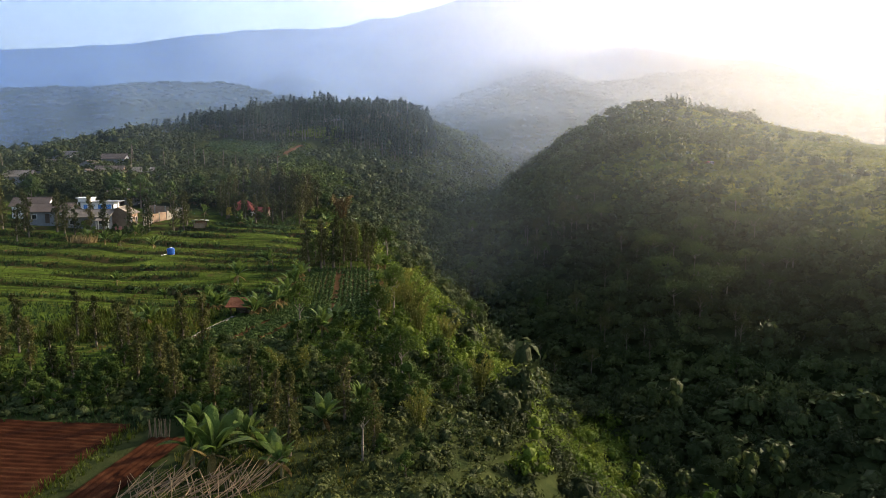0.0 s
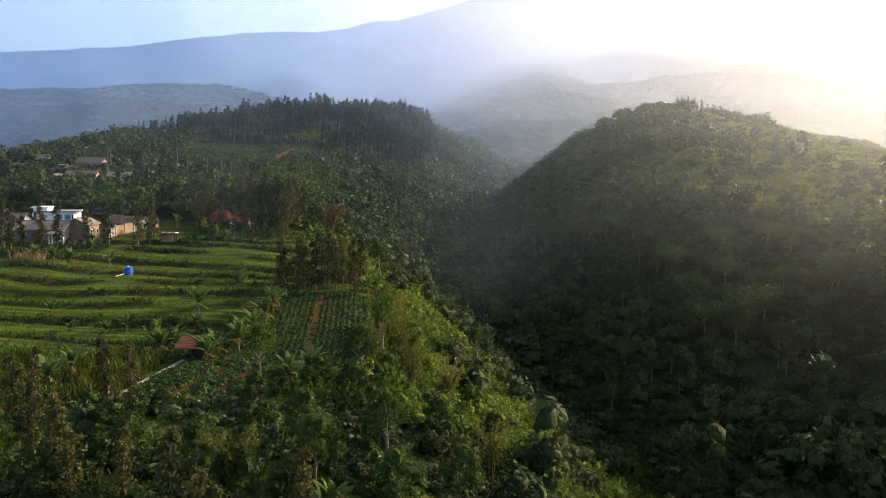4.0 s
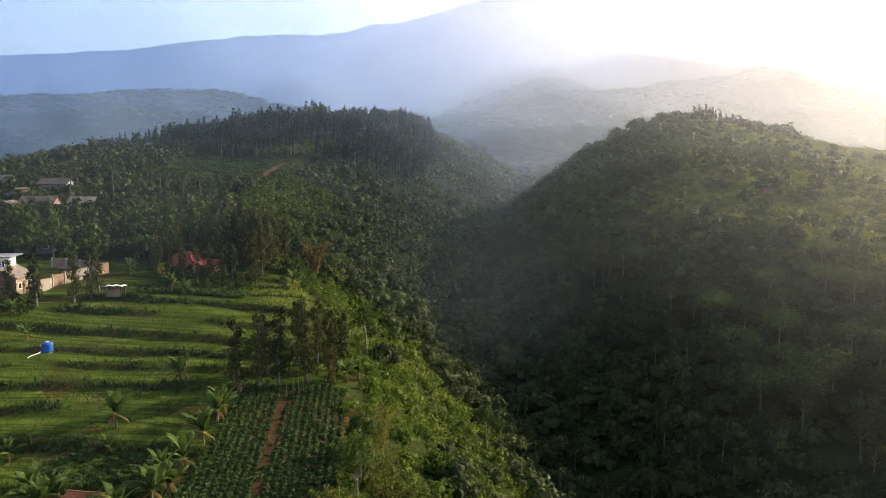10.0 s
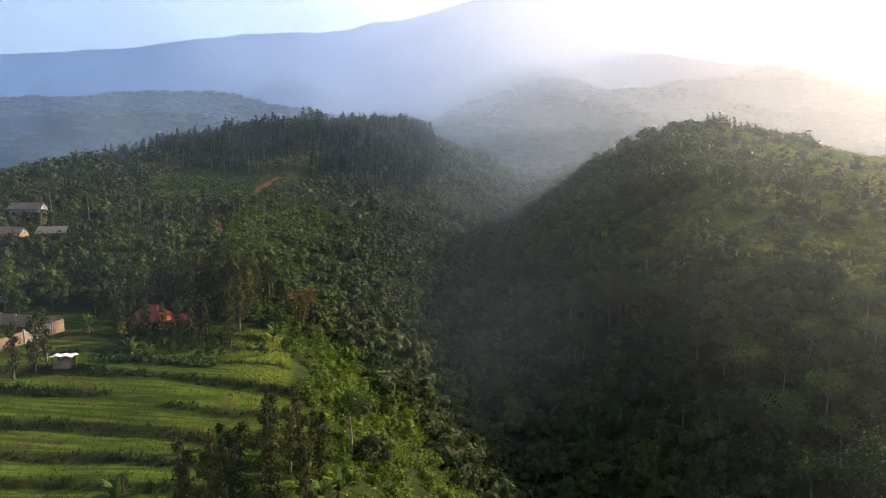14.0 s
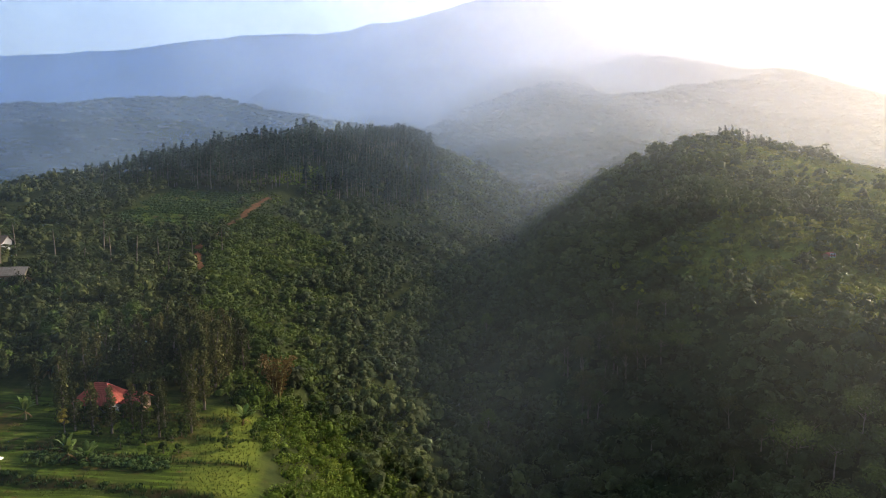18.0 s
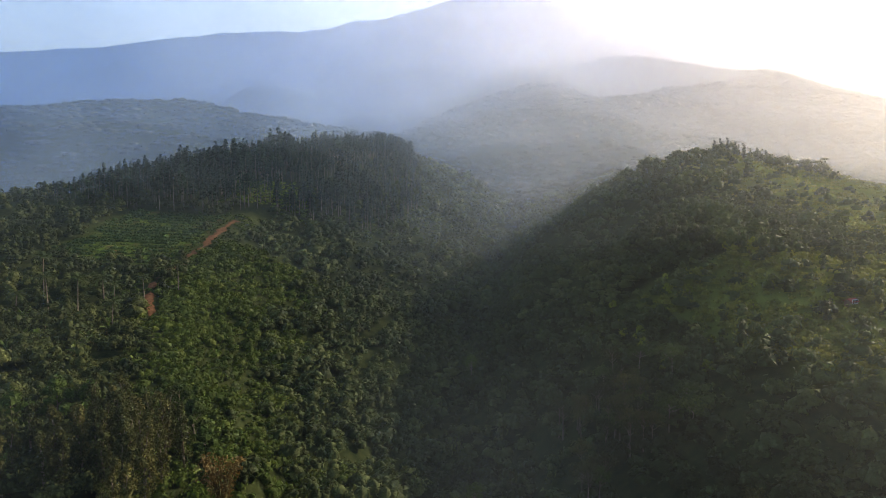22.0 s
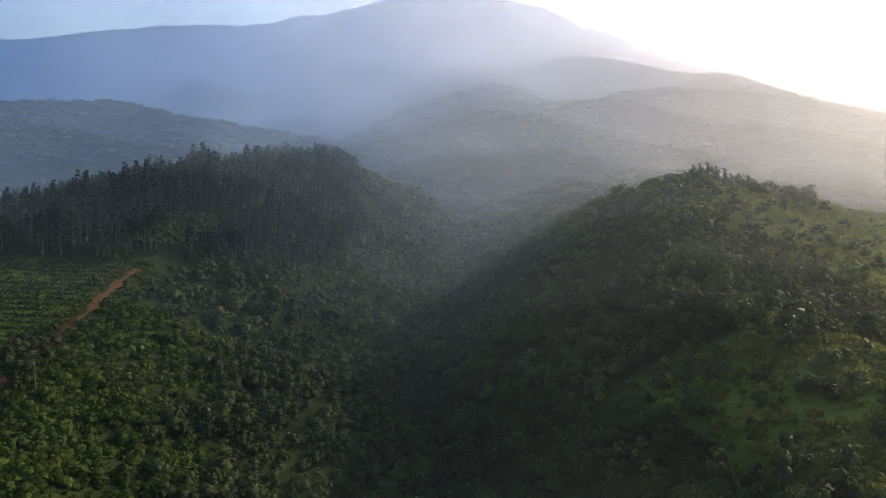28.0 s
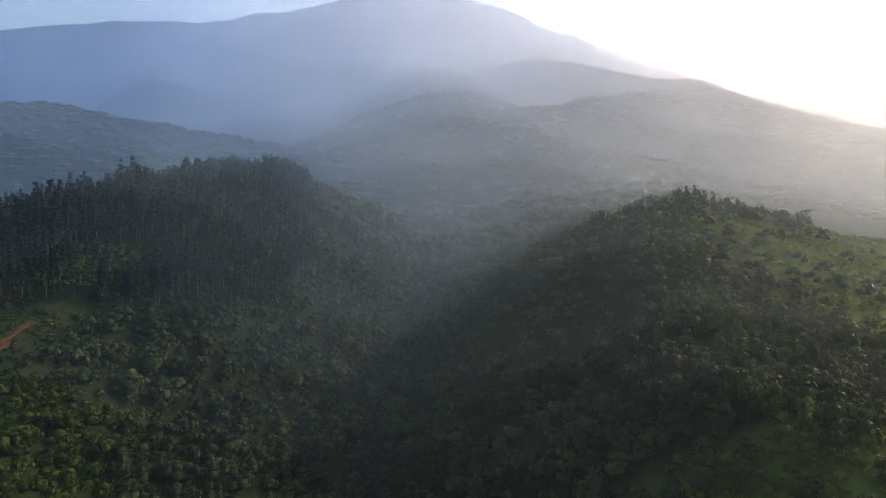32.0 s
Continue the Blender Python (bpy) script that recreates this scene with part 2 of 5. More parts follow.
FAR_RIGHT = [(-80, 28), (60, 36), (196, 52), (290, 58), (400, 63), (450, 69), (520, 64), (760, 84)]
RIDGES = [
    ([(-1000, 900, 172), (-485, 900, 136), (-362, 900, 146), (-250, 960, 146), (-60, 1000, 112)], 0.42),
    ([(60, 790, 78), (121, 918, 143), (150, 1150, 185), (170, 1500, 250)], 0.36),
    ([(330, 1450, 265), (460, 1145, 198), (640, 1060, 141), (850, 900, 110)], 0.36),
    ([(121, 918, 143), (300, 1040, 165), (460, 1145, 198)], 0.36),
    ([(330, 960, 85), (474, 922, 102), (700, 850, 92)], 0.3),
    ([(-2800, 2500, 380), (-1431, 2500, 402), (-1194, 2500, 409), (-974, 2500, 425), (-699, 2500, 456), (-462, 2500, 470), (-415, 2500, 461), (-244, 2500, 491),
      (-80, 2500, 516), (-35, 2500, 502), (65, 2500, 561), (210, 2500, 602), (391, 2500, 540), (667, 2500, 420), (944, 2500, 320), (2600, 2400, 220)], 0.4),
]
STEPS = ((104, 170), (-110, -14))


def smooth_line(line, k, y):
    ys = np.arange(-400.0, 1200.0, 4.0)
    v = np.interp(ys, [p[0] for p in line], [p[k] for p in line])
    w = np.exp(-0.5 * (np.arange(-8, 9) / 3.0) ** 2)
    v = np.convolve(np.pad(v, 8, "edge"), w / w.sum(), "valid")
    return np.interp(y, ys, v)


def wave(x, y, size, seed):
    """Smooth bumps of about that size, from -1 to 1, out of a few crossed waves."""
    r = np.random.default_rng(seed)
    total = np.zeros(np.broadcast(x, y).shape)
    for _ in range(7):
        a, p, f = r.uniform(0, 2 * math.pi), r.uniform(0, 2 * math.pi), r.uniform(0.6, 1.6) * 2 * math.pi / size
        total = total + np.sin((x * math.cos(a) + y * math.sin(a)) * f + p)
    return total / 4.5


def lip_x(y):
    return smooth_line(LIP, 1, y)


def step_at(x, y):
    """Terraces: place within a step from 0 to 1, the step's foot, and how clear its edge is there."""
    bend = y + wave(x, y, 70, 11) * 3.2 + wave(x, y, 18, 12) * 0.7
    k = np.floor(bend / 7.4)
    return bend / 7.4 - k, bend, np.clip(0.8 + 0.3 * np.sin(k * 2.4 + 0.6) + 0.5 * wave(x, y, 24, 44), 0.3, 1.2)


def ground_z(x, y):
    """The height of the ground; x and y are arrays."""
    x, y = np.asarray(x, float), np.asarray(y, float)
    x, y = np.broadcast_arrays(x, y)
    lx, lz, bz = lip_x(y), smooth_line(LIP, 2, y), smooth_line(BACK, 1, y)
    vx, vz = smooth_line(VALLEY, 1, y), smooth_line(VALLEY, 2, y)
    sx, sz, fz = smooth_line(SHOULDER, 1, y), smooth_line(SHOULDER, 2, y), smooth_line(FAR_RIGHT, 1, y)

    # the valley sides bulge outwards
    swell_left = np.interp(y, [450, 540, 620, 720], [0, 0.35, 0.45, 0.2])
    swell_right = np.interp(y, [140, 200, 240, 300, 370, 420, 480, 600], [-0.1, 0.1, 0.5, 0.6, 0.85, 0.85, 0.4, 0.1])

    def across(x):
        z = np.where(x < lx - 80, bz - (lx - 80 - x) * np.interp(y, [200, 330], [0.05, 0.17]), 0.0)
        z = np.where((x >= lx - 80) & (x < lx), bz + (lz - bz) * (x - lx + 80) / 80, z)
        u = (vx - x) / (vx - lx)
        z = np.where((x >= lx) & (x < vx), vz + (lz - vz) * (u + swell_left * u * (1 - u)), z)
        u = (x - vx) / (sx - vx)
        z = np.where((x >= vx) & (x < sx), vz + (sz - vz) * (u + swell_right * u * (1 - u)), z)
        z = np.where((x >= sx) & (x < sx + 110), sz + (fz - sz) * (x - sx) / 110, z)
        return np.where(x >= sx + 110, fz - (x - sx - 110) * 0.08, z)

    z = sum(across(x + d) * w for d, w in ((-6, 0.15), (-3, 0.2), (0, 0.3), (3, 0.2), (6, 0.15)))
    slope = np.clip((x - lx) / 8, 0, 1)
    z = z + (wave(x, y, 60, 3) * 1.6 + wave(x, y, 22, 4) * 0.9) * slope + wave(x, y, 40, 5) * 0.4 * (1 - slope)
    far = np.clip((y - 560) / 200, 0, 1) * 14 + np.clip((np.abs(x) - 260) / 200, 0, 1) * 4
    z = z + wave(x, y, 170, 6) * far * 0.5
    z = z + 6 * np.exp(-((x - 92) ** 2 + (y - 425) ** 2) / 1300)
    # terraced fields
    (y0, y1), (x0, x1) = STEPS
    inside = np.clip((y - y0) / 4, 0, 1) * np.clip((y1 - y) / 6, 0, 1) * np.clip((lx + 1 - x) / 3, 0, 1) * (1 - np.clip((x + 24) / 2, 0, 1) * np.clip((129 - y) / 3, 0, 1))
    f, bend, clear = step_at(x, y)
    tread = bend + (np.clip((f - 0.86) / 0.14, 0, 1) - f) * 7.4
    z = z + inside * ((tread - bend) * clear + 1.5) * 0.13
    # ridges and the mountain behind
    base = 40 + np.clip(y - 500, 0, 2500) * 0.06
    hills = np.full(z.shape, -1e3)
    for line, fall in RIDGES:
        for (ax, ay, az), (bx, by, bz2) in zip(line, line[1:]):
            ux, uy = bx - ax, by - ay
            t = np.clip(((x - ax) * ux + (y - ay) * uy) / (ux * ux + uy * uy), 0, 1)
            d = np.hypot(x - ax - t * ux, y - ay - t * uy)
            d = np.sqrt(d * d + 400) - 20
            spur = 1 + 0.12 * wave(x, y, 420, 21)
            hills = np.maximum(hills, az + t * (bz2 - az) - d * fall * spur)
    hills = hills + wave(x, y, 120, 22) * 5 * np.clip((y - 700) / 200, 0, 1)
    w = np.clip((y - 690) / 110, 0, 1)
    back = np.maximum(np.maximum(hills, base), np.where(y < 1000, z - np.clip(y - 760, 0, 300) * 0.3, -1e3))
    side = np.clip((np.abs(x) - 350) / 300, 0, 1)
    z = z * (1 - w) + back * w
    return z * (1 - side * (1 - w)) + (30 + side * 0) * side * (1 - w) * np.ones_like(z)


def span(*marks):
    """Grid lines: (start, step) ... (end, 0)."""
    out = []
    for (a, s), (b, _) in zip(marks, marks[1:]):
        n = max(1, round((b - a) / s))
        out += [a + (b - a) * i / n for i in range(n)]
    return np.array(out + [marks[-1][0]])
GX = span((-3600, 300), (-1200, 60), (-400, 20), (-130, 5), (-90, 1.6), (12, 3), (160, 6), (300, 25), (700, 80), (1200, 300), (3600, 0))
GY = span((-900, 100), (-80, 10), (36, 1.2), (62, 2), (100, 0.75), (172, 3), (420, 5), (620, 14), (1300, 35), (2700, 200), (4700, 0))
gx, gy = np.meshgrid(GX, GY)
gz = ground_z(gx, gy)
nx, ny = len(GX), len(GY)
idx = np.arange(nx * ny).reshape(ny, nx)
quads = np.stack([idx[:-1, :-1], idx[:-1, 1:], idx[1:, 1:], idx[1:, :-1]], -1).reshape(-1, 4)
glx = lip_x(gy)


TRACK = [(-70, 380), (-71.8, 368), (-71.5, 348), (-71, 331), (-72, 320), (-72, 297), (-68, 285), (-63, 273)]


def near(x, y, line, reach):
    """1 within reach of a polyline of (x, y)."""
    d = np.full(np.shape(x), 1e6)
    for (ax, ay), (bx, by) in zip(line, line[1:]):
        ux, uy = bx - ax, by - ay
        t = np.clip(((x - ax) * ux + (y - ay) * uy) / (ux * ux + uy * uy), 0, 1)
        d = np.minimum(d, np.hypot(x - ax - t * ux, y - ay - t * uy))
    return np.clip((reach - d) / (0.3 * reach) + 0.5, 0, 1)


def riser(x, y):
    """1 on the steep edge of a terrace."""
    f, _, clear = step_at(x, y)
    return 1.0 * (f > 0.85) * (clear > 0.36)


def lawn(x, y):
    """Grass strip between the fields and the scrub slope."""
    return near(x, y, [(-25, 158), (-27, 172), (-30, 186)], 3.6)


def scrub_zone(x, y):
    """The open shoulder of the hill across the valley."""
    return np.clip((x - 90 + (y - 157) * 0.28) / 8 + 0.5 * wave(x, y, 30, 48), 0, 1) * np.clip((y - 150) / 15, 0, 1) * np.clip((300 - y) / 10, 0, 1)


def box_mask(x, y, x0, x1, y0, y1, soft=1.5):
    return np.clip((x - x0) / soft, 0, 1) * np.clip((x1 - x) / soft, 0, 1) * np.clip((y - y0) / soft, 0, 1) * np.clip((y1 - y) / soft, 0, 1)


field = np.maximum(np.clip((glx - 1 - gx) / 3, 0, 1) * np.clip((gy - 64) / 4, 0, 1) * np.clip((192 - gy) / 4, 0, 1), np.maximum(lawn(gx, gy), box_mask(gx, gy, -112, -73, 316, 386, 4)))
soil = np.maximum.reduce([box_mask(gx, gy, -20.5, -9, 97, 127), box_mask(gx, gy, -28, -18.5, 82, 97), near(gx, gy, [(-22.3, 97.5), (-24.8, 122)], 0.5)])
g = Nodes("ground", 0.95)
g.bsdf.inputs["Specular IOR Level"].default_value = 0.0
here = g.place()
litter = g.ramp(g.noise(0.5, 5), (0.3, (0.018, 0.026, 0.01)), (0.7, (0.04, 0.048, 0.018)))
grass = g.ramp(g.noise(0.35, 6), (0.25, (0.045, 0.07, 0.012)), (0.5, (0.065, 0.1, 0.015)), (0.75, (0.1, 0.11, 0.03)))
grass = g.mix(g.ramp(g.noise(0.16, 6, 0.7), (0.54, (0, 0, 0)), (0.62, (1, 1, 1))), grass, (0.085, 0.055, 0.024))
lines = g.n.new("ShaderNodeVectorMath")
lines.operation, lines.inputs[1].default_value = "MULTIPLY", (0.12, 1.5, 1.0)
g.l.new(here, lines.inputs[0])
grass = g.mix(g.ramp(g.noise(0.8, 4, 0.6, lines.outputs[0]), (0.42, (0, 0, 0)), (0.6, (1, 1, 1))), (0.03, 0.045, 0.01), grass)
red = g.ramp(g.noise(1.3, 6), (0.3, (0.045, 0.025, 0.012)), (0.7, (0.085, 0.05, 0.026)))
meadow = g.ramp(g.noise(0.12, 5), (0.3, (0.08, 0.105, 0.022)), (0.7, (0.15, 0.17, 0.036)))
col = g.mix(g.attr("meadow"), litter, meadow)
col = g.mix(g.attr("field"), col, grass)
bank = g.ramp(g.noise(0.9, 5), (0.35, (0.02, 0.03, 0.008)), (0.65, (0.06, 0.04, 0.018)))
col = g.mix(g.attr("lawn"), col, g.ramp(g.noise(0.8, 5), (0.3, (0.06, 0.085, 0.015)), (0.7, (0.11, 0.13, 0.024))))
col = g.mix(g.attr("bank"), col, bank)
col = g.mix(g.attr("soil"), col, red)
g.colour(col).bump(g.noise(3.0, 6), 0.6, 0.15)
meadow_mask = np.clip((gx - 112) / 30, 0, 1) * np.clip((gy - 230) / 20, 0, 1) * np.clip((460 - gy) / 30, 0, 1)
ground = new("ground", mesh_from("ground", np.stack([gx, gy, gz], -1).reshape(-1, 3), quads, g.mat,
                                 (("field", field), ("soil", soil), ("meadow", np.maximum(meadow_mask, scrub_zone(gx, gy))), ("lawn", lawn(gx, gy)), ("bank", riser(gx, gy) * field * (gy > 101) * (gy < 190))), True))
tagged(ground, "hilly ground of grass terraces, red soil and forest floor", "ground", kind="structure")


# ---- the red track below the pines: a narrow worn ribbon ----
track_y = np.arange(274, 380, 1.0)
track_x = np.interp(track_y, [p[1] for p in TRACK[::-1]], [p[0] for p in TRACK[::-1]]) + 0.7 * wave(track_y * 1.0, track_y * 0.3, 13, 46)
half = np.clip(1.0 + 0.9 * wave(track_y * 1.0, track_y * 0.2, 9, 47) + 0.5 * wave(track_y * 1.0, track_y * 0.4, 4, 53), 0.25, 2.2)
tx = np.stack([track_x - half, track_x, track_x + half])
ty = np.stack([track_y] * 3)
i = np.arange(tx.size).reshape(tx.shape)
earth = Nodes("track_earth", 0.95)
earth.bsdf.inputs["Specular IOR Level"].default_value = 0.0
earth.colour(earth.ramp(earth.noise(0.9, 6), (0.3, (0.05, 0.03, 0.015)), (0.5, (0.1, 0.05, 0.025)), (0.7, (0.15, 0.078, 0.04)))).bump(earth.noise(4, 5), 0.6, 0.1)
track = new("dirt_track", mesh_from("dirt_track", np.stack([tx, ty, ground_z(tx, ty) + np.array([[0.1], [0.3], [0.1]])], -1).reshape(-1, 3),
                                    np.stack([i[:-1, :-1], i[:-1, 1:], i[1:, 1:], i[1:, :-1]], -1).reshape(-1, 4), earth.mat, (), True))
tagged(track, "narrow red earth track climbing the hillside towards the pines", "track", kind="structure")


# ---- mist: thin curved veils between the ridges, lit by sun and sky, with sun glow also put into the colour ----
def mist_veil(radius, left, right, seed, zone="wide"):
    """A curved sheet of mist. left, right: how thick it is on either side; zone: wide, right (of the flight line) or left."""
    m = Nodes("mist_%d" % seed)
    wisps = m.math("MULTIPLY_ADD", m.noise(0.006, 3), 0.8)
    m.n[-1].inputs[2].default_value = 0.6
    fac = m.math("MULTIPLY", wisps, m.attr("thickness"), True)
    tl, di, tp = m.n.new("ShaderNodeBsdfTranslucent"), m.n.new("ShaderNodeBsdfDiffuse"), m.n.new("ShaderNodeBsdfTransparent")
    # haze light put into the colour: bluish left, pale towards the sun, brighter far off
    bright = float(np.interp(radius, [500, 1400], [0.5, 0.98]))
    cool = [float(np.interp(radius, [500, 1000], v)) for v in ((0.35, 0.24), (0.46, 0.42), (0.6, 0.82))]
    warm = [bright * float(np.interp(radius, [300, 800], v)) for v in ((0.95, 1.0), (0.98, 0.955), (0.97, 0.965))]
    tone = m.mix(m.attr("sun_glow"), cool, warm)
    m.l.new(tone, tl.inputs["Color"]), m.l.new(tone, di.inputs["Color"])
    a, b = m.n.new("ShaderNodeAddShader"), m.n.new("ShaderNodeMixShader")
    m.l.new(tl.outputs[0], a.inputs[0]), m.l.new(di.outputs[0], a.inputs[1])
    m.l.new(fac, b.inputs[0]), m.l.new(tp.outputs[0], b.inputs[1]), m.l.new(a.outputs[0], b.inputs[2])
    m.l.new(b.outputs[0], m.out.inputs["Surface"])
    start, end = {"wide": (-42 if left else -8, 42), "right": (7, 42), "left": (-42, -4), "valley": (-14, 24)}[zone]
    deg = np.linspace(start, end, 85)
    top = float(np.interp(radius, [400, 1000], [105 + radius * 0.15, 150 + radius * 0.32]))
    zs = np.concatenate([np.arange(-10, 90, 10), np.linspace(90, top, 10)])
    dd, zz = np.meshgrid(deg, zs)
    aa = np.radians(dd)
    rr = radius * (1 + 0.02 * wave(aa * 300, zz, 60, seed)) + zz * 0.1
    verts = np.stack([rr * np.sin(aa), rr * np.cos(aa), zz], -1).reshape(-1, 3)
    fade = float(np.interp(radius, [400, 1000], [0.45, 0.75]))
    # thicker towards the sunny side, thinning out upwards; the near valley floor stays clear
    far = float(np.interp(radius, [600, 1150], [0, 1]))
    if zone == "wide":
        side, clear = np.clip((dd + 8 + 10 * far) / (40 - 4 * far), 0, 1), (20, 55) if radius < 420 else (-200, 10)
    elif zone == "right":
        side, clear = np.clip((dd - 7) / 18, 0, 1), (42, 22)
    elif zone == "left":
        side, clear = np.clip((-4 - dd) / 8, 0, 1), (44, 16)
    else:
        side, clear = np.exp(-((dd - 4) / 8) ** 2) * np.clip((72 - zz) / 30, 0, 1), (-200, 10)
    thick = (left + (right - left) * side) * np.clip((top - zz) / (fade * top), 0, 1) * np.clip((zz - clear[0]) / clear[1], 0, 1)
    if zone == "wide" and 340 < radius < 640:
        thick = thick + 0.008 * np.exp(-((dd - 1) / 8) ** 2) * np.clip((top - zz) / (fade * top), 0, 1)
    i = np.arange(len(verts)).reshape(len(zs), len(deg))
    f = np.stack([i[:-1, :-1], i[:-1, 1:], i[1:, 1:], i[1:, :-1]], -1).reshape(-1, 4)
    # how far the colour turns from blue to the pale sun glow
    sun_glow = far * np.clip(0.42 + dd / 55, 0, 1) + (1 - far) * np.clip((dd + 6) / 26, 0, 1)
    ob = new("mist", mesh_from("mist", verts, f, m.mat, (("thickness", thick), ("sun_glow", sun_glow)), True))
    return tagged(ob, "thin morning mist between the ridges, with blue haze and sun glow put into its colour", "mist", "morning mist", "structure")


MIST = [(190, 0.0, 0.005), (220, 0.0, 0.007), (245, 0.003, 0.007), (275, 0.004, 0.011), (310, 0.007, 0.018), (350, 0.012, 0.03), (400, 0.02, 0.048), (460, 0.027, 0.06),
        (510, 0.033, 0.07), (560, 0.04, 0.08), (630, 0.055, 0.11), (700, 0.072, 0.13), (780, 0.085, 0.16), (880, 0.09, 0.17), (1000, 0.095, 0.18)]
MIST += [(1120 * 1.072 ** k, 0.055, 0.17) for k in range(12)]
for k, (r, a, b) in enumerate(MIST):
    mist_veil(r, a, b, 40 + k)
# high haze on both sides of the flight line, the right side also as sun glare
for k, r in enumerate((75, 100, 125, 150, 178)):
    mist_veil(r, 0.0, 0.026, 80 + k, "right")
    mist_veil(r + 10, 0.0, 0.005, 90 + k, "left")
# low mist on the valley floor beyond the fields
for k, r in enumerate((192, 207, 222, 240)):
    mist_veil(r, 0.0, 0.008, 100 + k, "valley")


# ---- plants in masses ----
def leaf_quads(n, radii, size, seed, lift=0.3, shell=0.55, tilt=0.4, dome=False):
    """n bent leaf clumps round a crown: vertices (n * 4, 3) and faces (n, 4)."""
    r = np.random.default_rng(seed)
    d = r.normal(size=(n, 3))
    d[:, 2] = d[:, 2] * 0.9 + 0.25
    d /= np.linalg.norm(d, axis=1)[:, None]
    if dome:
        d[:, 2] = np.abs(d[:, 2] + 0.25) - 0.25
        d /= np.linalg.norm(d, axis=1)[:, None]
    lump = 1 + 0.22 * np.sin(d[:, 0] * 4 + seed) + 0.2 * np.sin(d[:, 1] * 5 + seed * 2) * np.cos(d[:, 2] * 4)
    c = d * (r.uniform(shell, 1.0, n) * lump)[:, None] * np.asarray(radii)
    nrm = d + r.normal(size=(n, 3)) * tilt + (0, 0, lift)
    nrm /= np.linalg.norm(nrm, axis=1)[:, None]
    t = np.cross(nrm, r.normal(size=(n, 3)))
    t /= np.linalg.norm(t, axis=1)[:, None]
    b = np.cross(nrm, t)
    s = size * r.uniform(0.6, 1.35, n)[:, None]
    q = np.stack([c - t * s, c - b * s * 0.6 + nrm * s * 0.2, c + t * s - nrm * s * 0.25, c + b * s * 0.6 + nrm * s * 0.2], 1)
    return q.reshape(-1, 3), np.arange(n * 4).reshape(n, 4)


def mass(name, label, category, templates, places, mat, group=""):
    """One object of many plants. places: rows of x, y, z, size, tint."""
    vs, fs, ts, base = [], [], [], 0
    places = np.asarray(places)
    which = rng.integers(0, len(templates), len(places))
    for k, (tv, tf) in enumerate(templates):
        p = places[which == k]
        if not len(p):
            continue
        a = rng.uniform(0, 2 * math.pi, len(p))
        c, s = np.cos(a)[:, None], np.sin(a)[:, None]
        x, y, z = tv[None, :, 0], tv[None, :, 1], tv[None, :, 2]
        stretch = rng.uniform(0.8, 1.25, len(p))[:, None]
        v = np.stack([(x * c - y * s) * p[:, 3:4] + p[:, 0:1], (x * s + y * c) * p[:, 3:4] + p[:, 1:2], z * p[:, 3:4] * stretch + p[:, 2:3]], -1)
        n = len(tv)
        vs.append(v.reshape(-1, 3))
        fs.append((tf[None] + (np.arange(len(p)) * n)[:, None, None]).reshape(-1, tf.shape[1]) + base)
        ts.append(np.repeat(p[:, 4], n))
        base += len(p) * n
    ob = new(name, mesh_from(name, np.concatenate(vs), np.concatenate(fs), mat, (("tint", np.concatenate(ts)),), True))
    return tagged(ob, label, category, group, "stuff")


def scatter(x0, x1, y0, y1, step, keep, size, sink=0.0):
    """Plants on a jittered grid where keep(x, y) is above a random number. size: (low, high)."""
    xs, ys = np.meshgrid(np.arange(x0, x1, step), np.arange(y0, y1, step))
    xs = xs.ravel() + rng.uniform(-0.6, 0.6, xs.size) * step
    ys = ys.ravel() + rng.uniform(-0.6, 0.6, ys.size) * step
    ok = rng.random(xs.size) < keep(xs, ys)
    xs, ys = xs[ok], ys[ok]
    s = rng.uniform(*size, len(xs)) * (1 + 0.25 * wave(xs, ys, 45, 31))
    tint = np.clip(0.5 + 0.35 * wave(xs, ys, 50, 32) + rng.normal(0, 0.22, len(xs)), 0, 1)
    return np.stack([xs, ys, ground_z(xs, ys) + s * sink, s, tint], -1)


def gather(*pieces):
    """One array of vertices and one of faces from several pieces."""
    start = np.cumsum([0] + [len(v) for v, _ in pieces[:-1]])
    return np.concatenate([v for v, _ in pieces]), np.concatenate([f + b for (_, f), b in zip(pieces, start)])


def moved(piece, *d):
    return piece[0] + np.asarray(d), piece[1]


def core(radii, rings, segs, seed):
    """The dense inside of a crown: a lumpy dome."""
    t, p = np.meshgrid(np.linspace(0.1, 1.9, rings + 1), np.arange(segs) * 2 * math.pi / segs, indexing="ij")
    lump = 1 + 0.16 * np.sin(p * 2 + seed) + 0.14 * np.sin(t * 4 + p * 3 + seed * 1.7)
    v = np.stack([np.sin(t) * np.cos(p), np.sin(t) * np.sin(p), np.cos(t)], -1) * lump[..., None] * np.asarray(radii)
    i = np.arange((rings + 1) * segs).reshape(rings + 1, segs)
    q = np.stack([i[:-1], i[1:], np.roll(i[1:], -1, 1), np.roll(i[:-1], -1, 1)], -1)
    return v.reshape(-1, 3), q.reshape(-1, 4)


def crown(n, radii, size, seed, rings, segs, inner=0.62):
    """A rounded head of foliage: a dense inside with leaf clumps all over it."""
    return gather(core(np.asarray(radii) * inner, rings, segs, seed), leaf_quads(n, radii, size, seed, 0.2, 0.62, 0.5, True))


